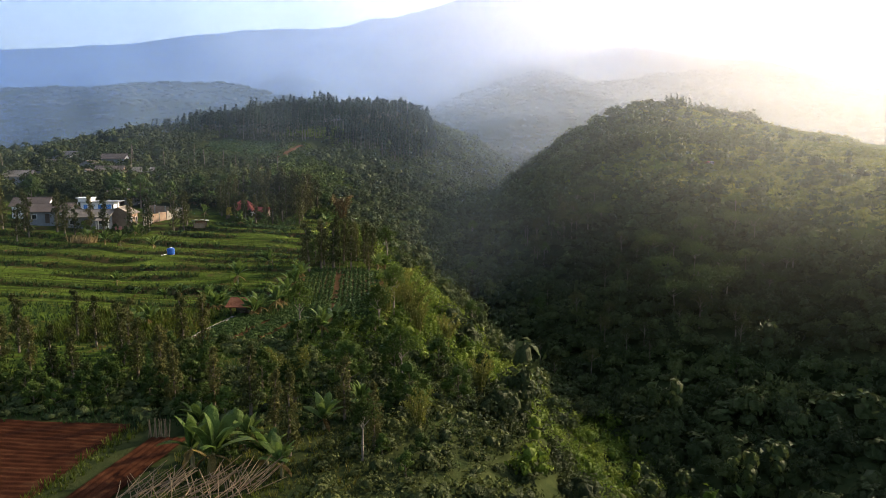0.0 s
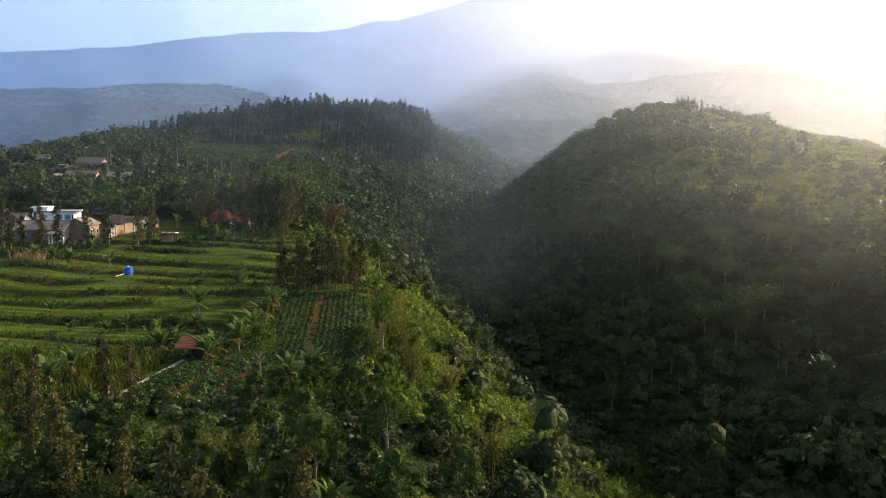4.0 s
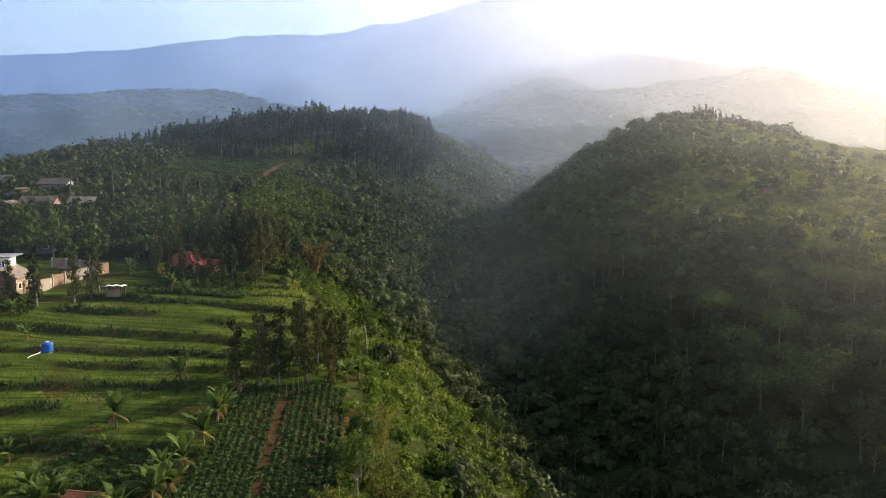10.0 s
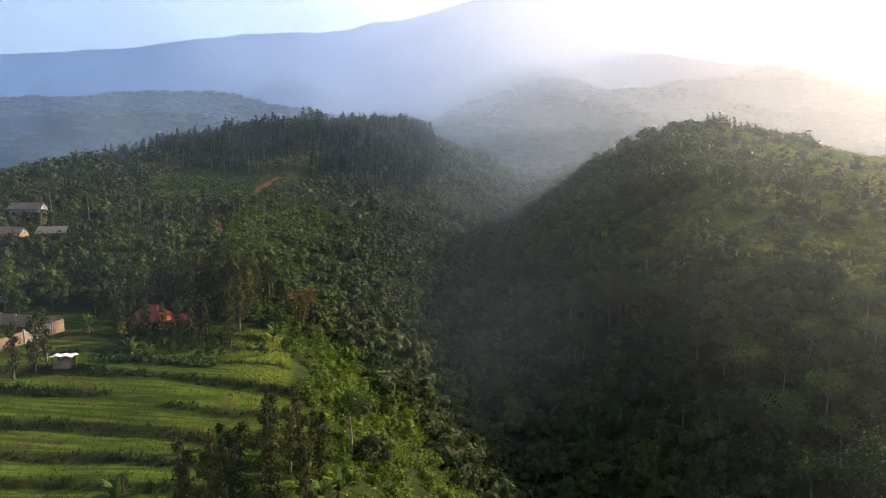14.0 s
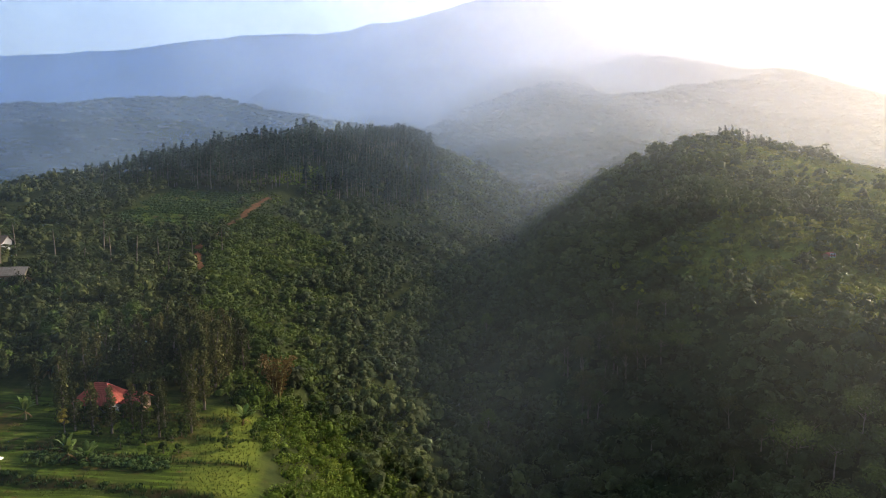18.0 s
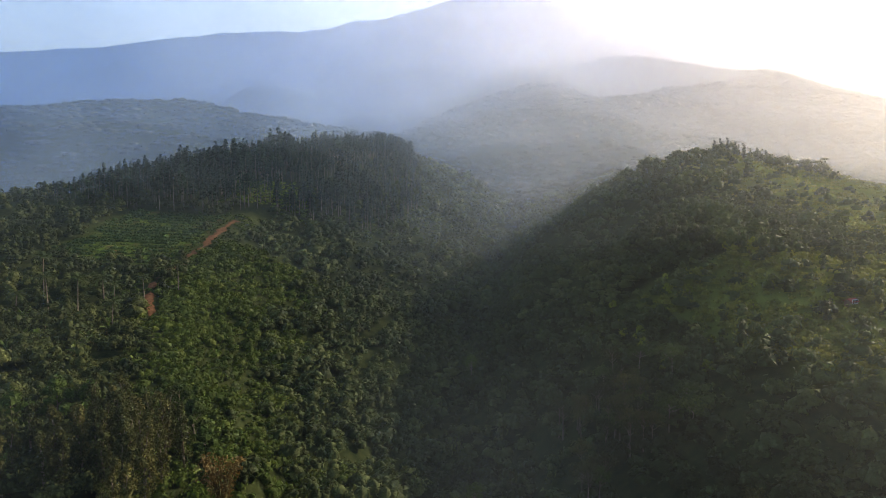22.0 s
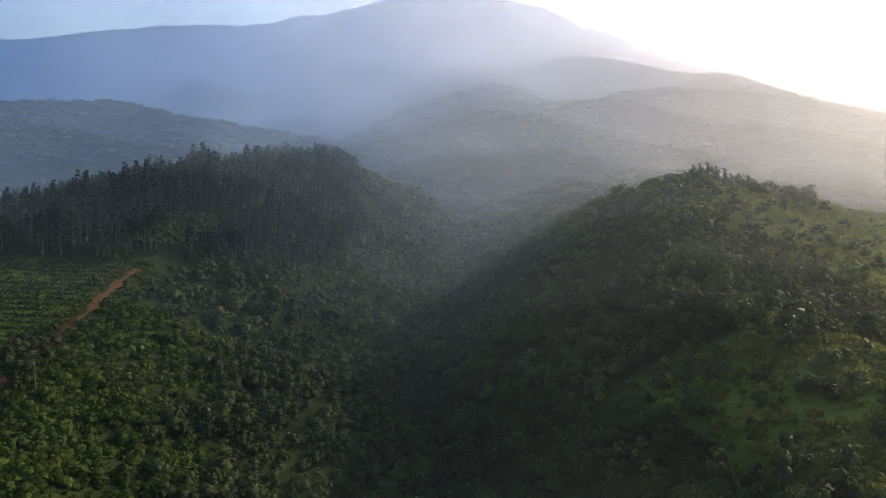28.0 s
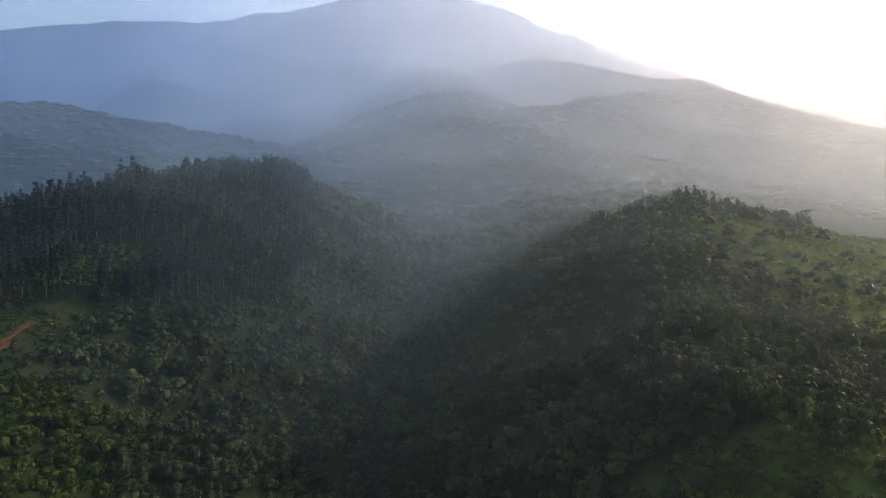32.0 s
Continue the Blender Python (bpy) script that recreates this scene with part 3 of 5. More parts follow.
def umbrella(seed):
    """A flat-topped crown in two or three tiers."""
    r = np.random.default_rng(seed)
    tiers = ((0.75, 0.75), (1.0, 0.45), (0.8, 0.1))
    return gather(moved(core((0.65, 0.65, 0.4), 2, 6, seed), 0, 0, -0.05),
                  *[moved(leaf_quads(24, (rad, rad, 0.14), 0.19, seed + 7 * j, 0.9, 0.2), *r.uniform(-0.3, 0.3, 2), h) for j, (rad, h) in enumerate(tiers)])


def spire(seed):
    return gather(*[moved(crown(16, (0.5, 0.5, 0.5), 0.17, seed + j, 2, 5), 0, 0, 0.6 * j) for j in range(3)])


def lobed(seed, lobes, n, size, segs=6, inner=0.62):
    """A crown of several rounded heads of foliage."""
    r = np.random.default_rng(seed)
    bits = [moved(crown(n, (0.66, 0.66, 0.55), size, seed * 9, 2, segs, inner), 0, 0, 0.3)]
    for k in range(lobes):
        a, q = k * 2 * math.pi / lobes + r.uniform(-0.4, 0.4), r.uniform(0.42, 0.6)
        bits.append(moved(crown(n, (q, q, q * 0.85), size, seed * 9 + k + 1, 2, segs, inner), math.cos(a) * 0.55, math.sin(a) * 0.55, r.uniform(-0.2, 0.25)))
    return gather(*bits)


CROWNS = [lobed(60 + k, 4, 20, 0.13, 6) for k in range(6)] + [umbrella(70 + k) for k in range(4)] + [spire(78)]
FINE_CROWNS = [lobed(90 + k, 5, 42, 0.105, 6, 0.52) for k in range(6)] + [umbrella(95), spire(96)]
SOFT_CROWNS = [lobed(110 + k, 3, 7, 0.17, 5) for k in range(6)] + [umbrella(120)]
BUSHES = [crown(28, (1.15, 1.0, 0.62), 0.23, 80 + k, 2, 7) for k in range(8)]
LOW_BUSHES = [crown(14, (1.15, 1, 0.65), 0.28, 180 + k, 2, 6) for k in range(8)]
FAR_CROWNS = [crown(3, (1.25, 1.25, 0.42), 0.25, 100 + k, 2, 6, 0.9) for k in range(6)]
FINE_BUSHES = [crown(100, (1.15, 1, 0.75), 0.13, 190 + k, 2, 7, 0.42) for k in range(8)]


def on_slope(x, y):
    return np.clip((x - lip_x(y) - 3) / 6, 0, 1)


def bush_end(y):
    """Where the sunny scrub gives way to trees, on the way down to the stream."""
    return lip_x(y) + np.interp(y, [60, 120, 170, 230, 345], [40, 34, 21, 23, 27])


def pine_line(x):
    """Front edge of the pine stand."""
    return np.interp(x, [-220, -130, -84, -54, -21, -5, 10], [396, 388, 387, 403, 430, 470, 500])


def pine_zone(x, y):
    return 1.0 * ((x > -140 - 10 * np.sin(y * 0.1)) & (y > pine_line(x)) & (y < np.where(x > -80, 672, pine_line(x) + 150)) & (x < np.interp(y, [430, 500, 560, 620, 680], [-18, -2, -8, -12, -20]))) * (1 - 0.8 * box_mask(x, y, -80, -52, 412, 442, 3))


def valley_keep(x, y):
    m = np.clip((x - 112) / 30, 0, 1) * np.clip((y - 230) / 20, 0, 1) * np.clip((460 - y) / 30, 0, 1)
    scrub = scrub_zone(x, y)
    return on_slope(x, y) * (1 - np.maximum(0.8 * m, 0.68 * scrub)) * np.where((y < 352) & (x < bush_end(y) + 9 * wave(x, y, 24, 63)), 0.12, 1.0) * (1 - pine_zone(x, y) * 0.6)


def bush_keep(x, y):
    edge = np.clip((x - lip_x(y) + np.interp(y, [90, 97, 130, 140], [14, 6.2, 2.6, 2])) / 3, 0, 1)
    return edge * np.where((y < 352) & (x < bush_end(y) + 6 + 9 * wave(x, y, 24, 63)), 1.0, 0.0) * (1 - 0.85 * near(x, y, TRACK, 1.0)) * (1 - 0.9 * (y < 62) * (x < -11.5)) * (1 - 0.8 * near(x, y, [(-22, 47), (-12.5, 50)], 2.5)) * (1 - lawn(x, y))


mass("forest", "dense dark green forest of broadleaved trees on the lower valley side", "forest", FINE_CROWNS, scatter(-30, 128, 60, 185, 4.1, valley_keep, (1.7, 3.5), 0.55), LEAF_FOREST)
mass("forest", "dense dark green forest of broadleaved trees on the valley sides", "forest", CROWNS, scatter(-40, 128, 185, 360, 3.9, valley_keep, (1.7, 3.5), 0.55), LEAF_FOREST)
mass("forest", "hazy green forest on the upper valley sides", "forest", SOFT_CROWNS, scatter(-75, 190, 360, 640, 5.8, valley_keep, (2.2, 4.2), 0.5), LEAF_FOREST)
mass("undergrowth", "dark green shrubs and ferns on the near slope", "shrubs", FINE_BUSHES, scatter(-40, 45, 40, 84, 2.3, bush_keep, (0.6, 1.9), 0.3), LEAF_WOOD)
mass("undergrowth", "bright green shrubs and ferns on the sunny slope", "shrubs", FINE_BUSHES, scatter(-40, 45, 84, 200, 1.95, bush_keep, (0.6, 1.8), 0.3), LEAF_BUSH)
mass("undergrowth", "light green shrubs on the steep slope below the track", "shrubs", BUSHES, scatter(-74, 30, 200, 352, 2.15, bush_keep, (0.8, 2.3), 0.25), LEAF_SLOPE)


def slope_trees(x, y):
    """Loose groups of trees standing out of the shrubs on the sunny slope."""
    return bush_keep(x, y) * np.clip((x - lip_x(y) - 2) / 4, 0, 1) * np.clip(np.interp(y, [110, 130, 190, 230], [0.3, 0.0, 0.0, 0.25]) + 0.8 * wave(x, y, 17, 61) + 0.35 * wave(x, y, 7, 62), 0, 0.8)


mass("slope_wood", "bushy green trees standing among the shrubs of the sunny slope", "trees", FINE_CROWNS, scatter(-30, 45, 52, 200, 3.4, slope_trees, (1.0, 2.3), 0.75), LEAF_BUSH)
mass("slope_wood", "leafy green trees scattered over the steep slope", "trees", CROWNS, scatter(-72, 34, 160, 352, 4.6, slope_trees, (1.1, 2.3), 0.7), LEAF_SLOPE)


def tea(x, y):
    """The small terraced plot under the pines."""
    return box_mask(x, y, -112, -73, 316, 386, 4)


def wood_keep(x, y):
    yard = box_mask(x, y, -112, -25, 140, 192, 2)
    return np.clip((lip_x(y) - 2 - x) / 4, 0, 1) * (y > 172) * (1 - tea(x, y)) * (1 - yard) * (1 - lawn(x, y)) * (1 - near(x, y, TRACK, 1.4)) * (y < pine_line(x) + np.where(x > -140, 8, 90))


mass("wood", "dark mixed wood of broadleaved trees on the plateau", "wood", FINE_CROWNS, scatter(-135, -25, 172, 262, 4.5, wood_keep, (1.8, 3.6), 0.8), LEAF_WOOD)
mass("wood", "mixed wood with scattered palms below the pine hill", "wood", CROWNS, scatter(-135, -40, 262, 400, 4.2, wood_keep, (1.4, 3.0), 0.7), LEAF_WOOD)
mass("wood", "dark wood along the far edge of the plateau", "wood", SOFT_CROWNS, scatter(-250, -135, 160, 480, 7.4, wood_keep, (2.2, 4.0), 0.7), LEAF_WOOD)
mass("scrub", "dense yellow-green scrub on the open hill shoulder", "scrub", BUSHES, scatter(44, 175, 150, 304, 2.45, scrub_zone, (0.7, 2.1), 0.35), LEAF_SCRUB)
mass("scrub", "low yellow-green scrub and tall grass on the open hillside", "scrub", LOW_BUSHES, scatter(98, 240, 250, 470, 3.2, lambda x, y: np.clip((x - 100) / 12, 0, 1) * (1 - scrub_zone(x, y)), (0.5, 1.5), 0.3), LEAF_SCRUB)
mass("undergrowth", "dark green shrubs between the trees of the hillside", "shrubs", BUSHES, scatter(-76, 40, 345, 530, 3.3, lambda x, y: on_slope(x, y) * (x < smooth_line(VALLEY, 1, y)), (0.9, 1.9), 0.3), LEAF_FOREST)
mass("scrub", "pale green shrubs in a clearing of the pine stand", "scrub", BUSHES, scatter(-84, -48, 405, 445, 2.4, lambda x, y: 1.0 + 0 * x, (0.8, 1.8), 0.3), LEAF_BUSH)
mass("undergrowth", "dark shrubs filling the gaps beneath the forest", "shrubs", LOW_BUSHES, scatter(-30, 128, 60, 215, 3.3, lambda x, y: valley_keep(x, y), (1.2, 2.6), 0.2), LEAF_WOOD)
mass("undergrowth", "rank shrubs and weeds along the red track", "shrubs", BUSHES, scatter(-84, -54, 268, 392, 1.9, lambda x, y: near(x, y, TRACK, 8) * (1 - 0.8 * near(x, y, TRACK, 1.6)) * (1 - 0.8 * tea(x, y)), (0.4, 1.1), 0.3), LEAF_SLOPE)
mass("undergrowth", "mixed shrubs along the upper edge of the slope", "shrubs", BUSHES, scatter(-80, -20, 192, 335, 2.2, lambda x, y: (np.abs(x - lip_x(y)) < 8) * (1 - near(x, y, TRACK, 1.3)) * (1 - lawn(x, y)) * (1 - tea(x, y)), (0.7, 1.7), 0.3), LEAF_SLOPE)
mass("far_forest", "distant misty forest on the mountain flanks", "forest", FAR_CROWNS, scatter(-800, 860, 640, 1150, 11.0, lambda x, y: 1.0 * (np.abs(x) < y * 0.75), (3.6, 6.6), 0.1), LEAF_FAR)


# ---- pines ----
def pine_meshes(seed):
    r = np.random.default_rng(seed)
    bark = BARK_PALE
    ang = np.linspace(0, 2 * math.pi, 7)[:-1]
    zs = np.array([0, 4, 9, 13, 16.5])
    rad = np.array([0.2, 0.17, 0.13, 0.08, 0.02])
    bend = np.cumsum(r.normal(0, 0.1, 5))
    v = np.stack([np.cos(ang)[None] * rad[:, None] + bend[:, None], np.sin(ang)[None] * rad[:, None] + bend[::-1, None] * 0.5, np.repeat(zs[:, None], 6, 1)], -1).reshape(-1, 3)
    f = [(i * 6 + j, i * 6 + (j + 1) % 6, (i + 1) * 6 + (j + 1) % 6, (i + 1) * 6 + j) for i in range(4) for j in range(6)]
    trunk = mesh_from("trunk", v, f, bark, (), True)
    n = 130
    h = r.uniform(0.0, 1.0, n) ** 0.9
    a = r.uniform(0, 2 * math.pi, n)
    reach = (2.5 * (1 - h) ** 0.7 + 0.15) * r.uniform(0.4, 1.0, n)
    c = np.stack([np.cos(a) * reach + bend[3], np.sin(a) * reach + bend[1] * 0.5, 6.6 + h * 10.1], -1)
    d = np.stack([np.cos(a), np.sin(a), np.full(n, -0.25)], -1)
    t = np.stack([-np.sin(a), np.cos(a), r.normal(0, 0.3, n)], -1)
    s = r.uniform(0.6, 1.05, n)[:, None]
    q = np.stack([c - d * s, c - t * s * 0.55, c + d * s, c + t * s * 0.55 + (0, 0, 0.15)], 1).reshape(-1, 3)
    return trunk, mesh_from("crown", q, np.arange(n * 4).reshape(n, 4), LEAF_PINE)


b = Nodes("pale_bark", 0.85)
BARK_PALE = b.colour(b.ramp(b.noise(2.0, 5), (0.3, (0.1, 0.08, 0.06)), (0.7, (0.24, 0.2, 0.16)))).mat


def plant(kinds, k, m):
    """Sets the k-th plant at the pose m: the first ones are the kinds themselves, the later ones copies."""
    o = kinds[k] if k < len(kinds) else copy_thing(kinds[k % len(kinds)], pose(0, 0, 0))
    o.matrix_basis = m
    return o


def mesh_arrays(me):
    v, f = np.zeros(len(me.vertices) * 3), np.zeros(len(me.polygons) * 4, np.int32)
    me.vertices.foreach_get("co", v), me.polygons.foreach_get("vertices", f)
    return v.reshape(-1, 3), f.reshape(-1, 4)


pine_kinds = []
for k in range(5):
    tm, cm = pine_meshes(200 + k)
    root = new("pine", tm)
    tagged(root, "tall slender pine with a bare pale trunk and dark crown", "pine", "pine stand on the hill")
    part_from("crown", cm, root)
    pine_kinds.append(root)


pp = scatter(-230, 30, 380, 672, 4.3, pine_zone, (0.8, 0.98))
pp[:, 3] *= np.interp(pp[:, 0], [-140, -105, -90, -45, 0], [0.55, 0.78, 0.93, 0.74, 0.62])
order = np.argsort(pp[:, 1] - pine_line(pp[:, 0]) + rng.uniform(0, 6, len(pp)))
front, rest = pp[order[:290]], pp[order[290:]]
for k, (x, y, z, s, t) in enumerate(front):
    m = pose(x, y, z - 0.2, 0, 0, float(t) * 360) @ Matrix.Diagonal((s, s, s, 1))
    plant(pine_kinds, k, m)
stand = mass("pine_wood", "dense pine stand along the crest of the hill", "pine wood", [mesh_arrays(o.children[0].data) for o in pine_kinds], rest, LEAF_PINE_MASS)
trunks = mass("trunk", "bare pale trunks", "", [mesh_arrays(o.data) for o in pine_kinds], rest, BARK_PALE)
trunks.parent = stand
del trunks["kind"]


# ---- plants one by one ----
def tube(points, radii, sides=6):
    """Vertices and quads of a tapering tube along points."""
    pts, n = [Vector(p) for p in points], len(points)
    v = []
    for i, p in enumerate(pts):
        d = (pts[min(i + 1, n - 1)] - pts[max(i - 1, 0)]).normalized()
        a = d.orthogonal().normalized()
        b = d.cross(a)
        v += [p + (a * math.cos(q) + b * math.sin(q)) * radii[i] for q in (2 * math.pi * j / sides for j in range(sides))]
    f = [(i * sides + j, i * sides + (j + 1) % sides, (i + 1) * sides + (j + 1) % sides, (i + 1) * sides + j) for i in range(n - 1) for j in range(sides)]
    return np.array([tuple(p) for p in v]), np.array(f)


def joined(pieces):
    vs, fs, base = [], [], 0
    for v, f in pieces:
        vs.append(v), fs.append(f + base)
        base += len(v)
    return np.concatenate(vs), np.concatenate(fs)


def at_ground(x, y, size=1.0, turn=0.0, dz=0.0):
    return pose(x, y, float(ground_z(x, y)) - 0.1 + dz, 0, 0, turn) @ Matrix.Diagonal((size, size, size, 1))


def broad_tree(seed, height, spread, leaves, size, leaf, bark, label, name="tree", category="tree", low=0.35, columnar=False):
    """A tree with trunk, limbs and a lobed crown."""
    r = np.random.default_rng(seed)
    top = height * 0.8
    lean = r.uniform(-0.4, 0.4, 2)
    spine = [(lean[0] * t * t, lean[1] * t * t, top * t) for t in (0, 0.3, 0.6, 1)]
    pieces = [tube(spine, [height * 0.018 + 0.05, height * 0.014 + 0.03, height * 0.01, 0.02])]
    lobes = []
    count = 7 if columnar else 9
    for k in range(count):
        a = k * 2.4 + r.uniform(-0.4, 0.4)
        h = height * (low + (0.9 - low) * (k + 0.5) / count)
        reach = spread * (0.3 if columnar else 0.62 * math.sin(math.pi * min(0.95, 0.25 + 0.7 * (k + 1) / count))) * r.uniform(0.7, 1.2)
        c = np.array((math.cos(a) * reach + lean[0] * 0.6, math.sin(a) * reach + lean[1] * 0.6, h))
        t0 = max(0.15, (h / height - 0.18) / 0.8)
        start = (lean[0] * t0 * t0, lean[1] * t0 * t0, top * t0)
        mid = tuple((np.array(start) + c) / 2 + (0, 0, -0.1))
        pieces.append(tube([start, mid, tuple(c)], [height * 0.008 + 0.015, height * 0.005 + 0.01, 0.01], 4))
        rad = spread * (r.uniform(0.55, 0.75) * (1.15 - 0.5 * k / count) if columnar else r.uniform(0.38, 0.58))
        v, f = leaf_quads(leaves // count, (rad, rad, rad * (1.3 if columnar else 0.8)), size, seed * 31 + k, 0.25, 0.35)
        lobes.append((v + c, f))
        if not columnar and low < 0.5:
            v, f = core((rad * 0.6, rad * 0.6, rad * 0.5), 2, 6, seed + k)
            lobes.append((v + c, f))
    root = new(name, mesh_from("trunk", *joined(pieces), bark, (), True))
    tagged(root, label, category)
    part_from("crown", mesh_from("crown", *joined(lobes), leaf), root)
    return root


def banana_leaf(seed):
    """An arching, folded and partly torn blade with its midrib."""
    r = np.random.default_rng(seed)
    n, length = 9, 2.25
    v, f = [], []
    for i in range(n + 1):
        t = i / n
        x, z = length * (t - 0.12 * t * t), length * (0.95 * t - 0.62 * t * t)
        w = 0.36 * math.sin(math.pi * min(1, 0.08 + t * 0.97)) ** 0.6 * (0 if i == n else 1) + 0.015
        tear = r.uniform(0.75, 1.1, 2)
        v += [(x, -w * tear[0], z - w * 0.35), (x, 0, z), (x, w * tear[1], z - w * 0.35)]
    for i in range(n):
        if i % 3 == 2 and r.random() < 0.6:
            v_gap = 0.12
        else:
            v_gap = 0.0
        a = i * 3
        f += [(a, a + 3, a + 4, a + 1), (a + 1, a + 4, a + 5, a + 2)]
        v[a + 3] = (v[a + 3][0] - v_gap, v[a + 3][1], v[a + 3][2] - v_gap * 0.5)
    return mesh_from("leaf", np.array(v), np.array(f), LEAF_BANANA, (), True)


BLADES = [banana_leaf(300 + k) for k in range(4)]
DEAD_BLADE = BLADES[0].copy()
DEAD_BLADE.materials.clear(), DEAD_BLADE.materials.append(LEAF_DRY)


def banana(seed, height):
    r = np.random.default_rng(seed)
    v, f = tube([(0, 0, 0), (0.05, 0, height * 0.5), (0.02, 0.05, height)], [0.16, 0.13, 0.07], 8)
    root = new("banana_plant", mesh_from("stem", v, f, BANANA_STEM, (), True))
    tagged(root, "banana plant with long arching green leaves", "banana plant", "banana plants")
    for k in range(9):
        ob = part_from("leaf", BLADES[k % 4], root)
        s = r.uniform(0.95, 1.3)
        ob.matrix_basis = pose(0, 0, height * (0.93 + 0.01 * k), 0, 0, k * 137.5) @ pose(0, 0, 0, r.uniform(-15, 15), -r.uniform(18, 62) if k > 2 else -r.uniform(-8, 12), 0) @ Matrix.Diagonal((s, s, s, 1))
    for k in range(3):
        ob = part_from("dead_leaf", DEAD_BLADE, root, "brown hanging dead leaf")
        ob.matrix_basis = pose(0, 0, height * 0.85, 0, 0, k * 120 + 40) @ pose(0, 0, 0, 0, 62, 0) @ Matrix.Diagonal((0.7, 0.6, 0.7, 1))
    return root


def frond_mesh(seed):
    r = np.random.default_rng(seed)
    n, length = 16, 3.4
    pts = [(length * t * (1 - 0.15 * t), 0, length * (0.45 * t - 0.75 * t * t)) for t in np.linspace(0, 1, n + 1)]
    v, f = [], []
    for i in range(1, n):
        x, _, z = pts[i]
        w = 0.75 * math.sin(math.pi * (0.1 + 0.85 * i / n)) ** 0.7
        for side in (-1, 1):
            b = len(v)
            j = r.uniform(-0.08, 0.08)
            v += [(x - 0.07, 0, z + 0.02), (x + 0.07, 0, z + 0.02), (x + 0.34 + j, side * w, z - 0.3 * w), (x + 0.28 + j, side * w, z - 0.32 * w)]
            f.append((b, b + 1, b + 2, b + 3))
    tv, tf = tube(pts, [0.04] * n + [0.01], 4)
    return mesh_from("frond", *joined([(np.array(v), np.array(f)), (tv, tf)]), LEAF_PALM)


FRONDS = [frond_mesh(320 + k) for k in range(3)]


def palm(seed, height):
    r = np.random.default_rng(seed)
    b = r.uniform(-0.8, 0.8, 2)
    v, f = tube([(b[0] * t * t, b[1] * t * t, height * t) for t in (0, 0.25, 0.5, 0.75, 1)], [0.22, 0.16, 0.14, 0.13, 0.12], 7)
    root = new("coconut_palm", mesh_from("trunk", v, f, BARK, (), True))
    tagged(root, "coconut palm with slender pale trunk and drooping fronds", "palm", "coconut palms")
    for k in range(15):
        ob = part_from("frond", FRONDS[k % 3], root)
        ob.matrix_basis = pose(b[0], b[1], height, 0, 0, k * 137.5) @ pose(0, 0, 0, 0, -40 + 5.4 * k, 0)
    return root


def bamboo(seed, height, leaf, label):
    """A clump of arching culms with feathery leaves."""
    r = np.random.default_rng(seed)
    root = new("bamboo_clump", None)
    tagged(root, label, "bamboo", "bamboo clumps")
    lobes = []
    for k in range(10):
        a, out = k * 2.4, r.uniform(0.8, 2.2)
        h = height * r.uniform(0.7, 1.0)
        pts = [(math.cos(a) * (0.3 + out * t ** 2.2), math.sin(a) * (0.3 + out * t ** 2.2), h * (t - 0.12 * t ** 4)) for t in (0, 0.35, 0.7, 1)]
        part_from("culm", mesh_from("culm", *tube(pts, [0.05, 0.045, 0.03, 0.01], 5), CULM, (), True), root)
        for t in np.linspace(0.35, 1.05, 9):
            c = (math.cos(a) * (0.3 + out * t ** 2.2), math.sin(a) * (0.3 + out * t ** 2.2), h * (t - 0.12 * t ** 4))
            v, f = leaf_quads(11, (0.75, 0.75, 0.5), 0.2, seed * 50 + k * 9 + int(t * 9), -0.2, 0.1)
            lobes.append((v + c, f))
    part_from("foliage", mesh_from("foliage", *joined(lobes), leaf), root)
    return root


def several(make, n):
    return [make(k) for k in range(n)]


clove_kinds = several(lambda k: broad_tree(400 + k, 8.5, 1.3, 660, 0.2, LEAF_CLOVE, BARK, "slender clove tree with a narrow olive-green crown", "clove_tree", "clove tree", 0.14, True), 5)
round_kinds = several(lambda k: broad_tree(420 + k, 8.0, 3.4, 1150, 0.2, LEAF_BROAD, BARK, "broad leafy tree with a rounded dark green crown", "broadleaf_tree", "tree", 0.3), 4)
small_kinds = several(lambda k: broad_tree(440 + k, 3.2, 1.5, 420, 0.13, LEAF_BROAD, BARK, "small bushy green tree", "small_tree", "tree", 0.2), 3)
pale_kinds = several(lambda k: broad_tree(450 + k, 8.5, 2.2, 760, 0.19, LEAF_BROAD, BARK_PALE, "thin tree with bare pale trunk and sparse crown", "pale_tree", "tree", 0.62), 3)
stem_kinds = several(lambda k: broad_tree(455 + k, 8.5, 2.6, 460, 0.2, LEAF_CLOVE, BARK, "slim forest tree with a flat open crown", "forest_tree", "tree", 0.66), 3)
yellow_tree = broad_tree(460, 3.6, 1.0, 260, 0.13, LEAF_YELLOW, BARK, "small tree with bright yellow leaves", "yellow_tree", "tree", 0.4)
yellow_tree.matrix_basis = at_ground(-49.9, 176.5)
banana_kinds = several(lambda k: banana(470 + k, (1.3, 1.7, 1.0, 1.5)[k]), 4)
palm_kinds = several(lambda k: palm(480 + k, (9.5, 8.0, 11.0)[k]), 3)
bamboo_kinds = several(lambda k: bamboo(490 + k, 8.0, LEAF_BAMBOO, "feathery yellow-green bamboo clump on the slope edge"), 2)
dry_bush = bamboo(495, 7.0, LEAF_DRY, "rust-brown drying bamboo clump at the slope edge")
dry_bush.matrix_basis = at_ground(-26.5, 197.0, 1.35)

counts = {}


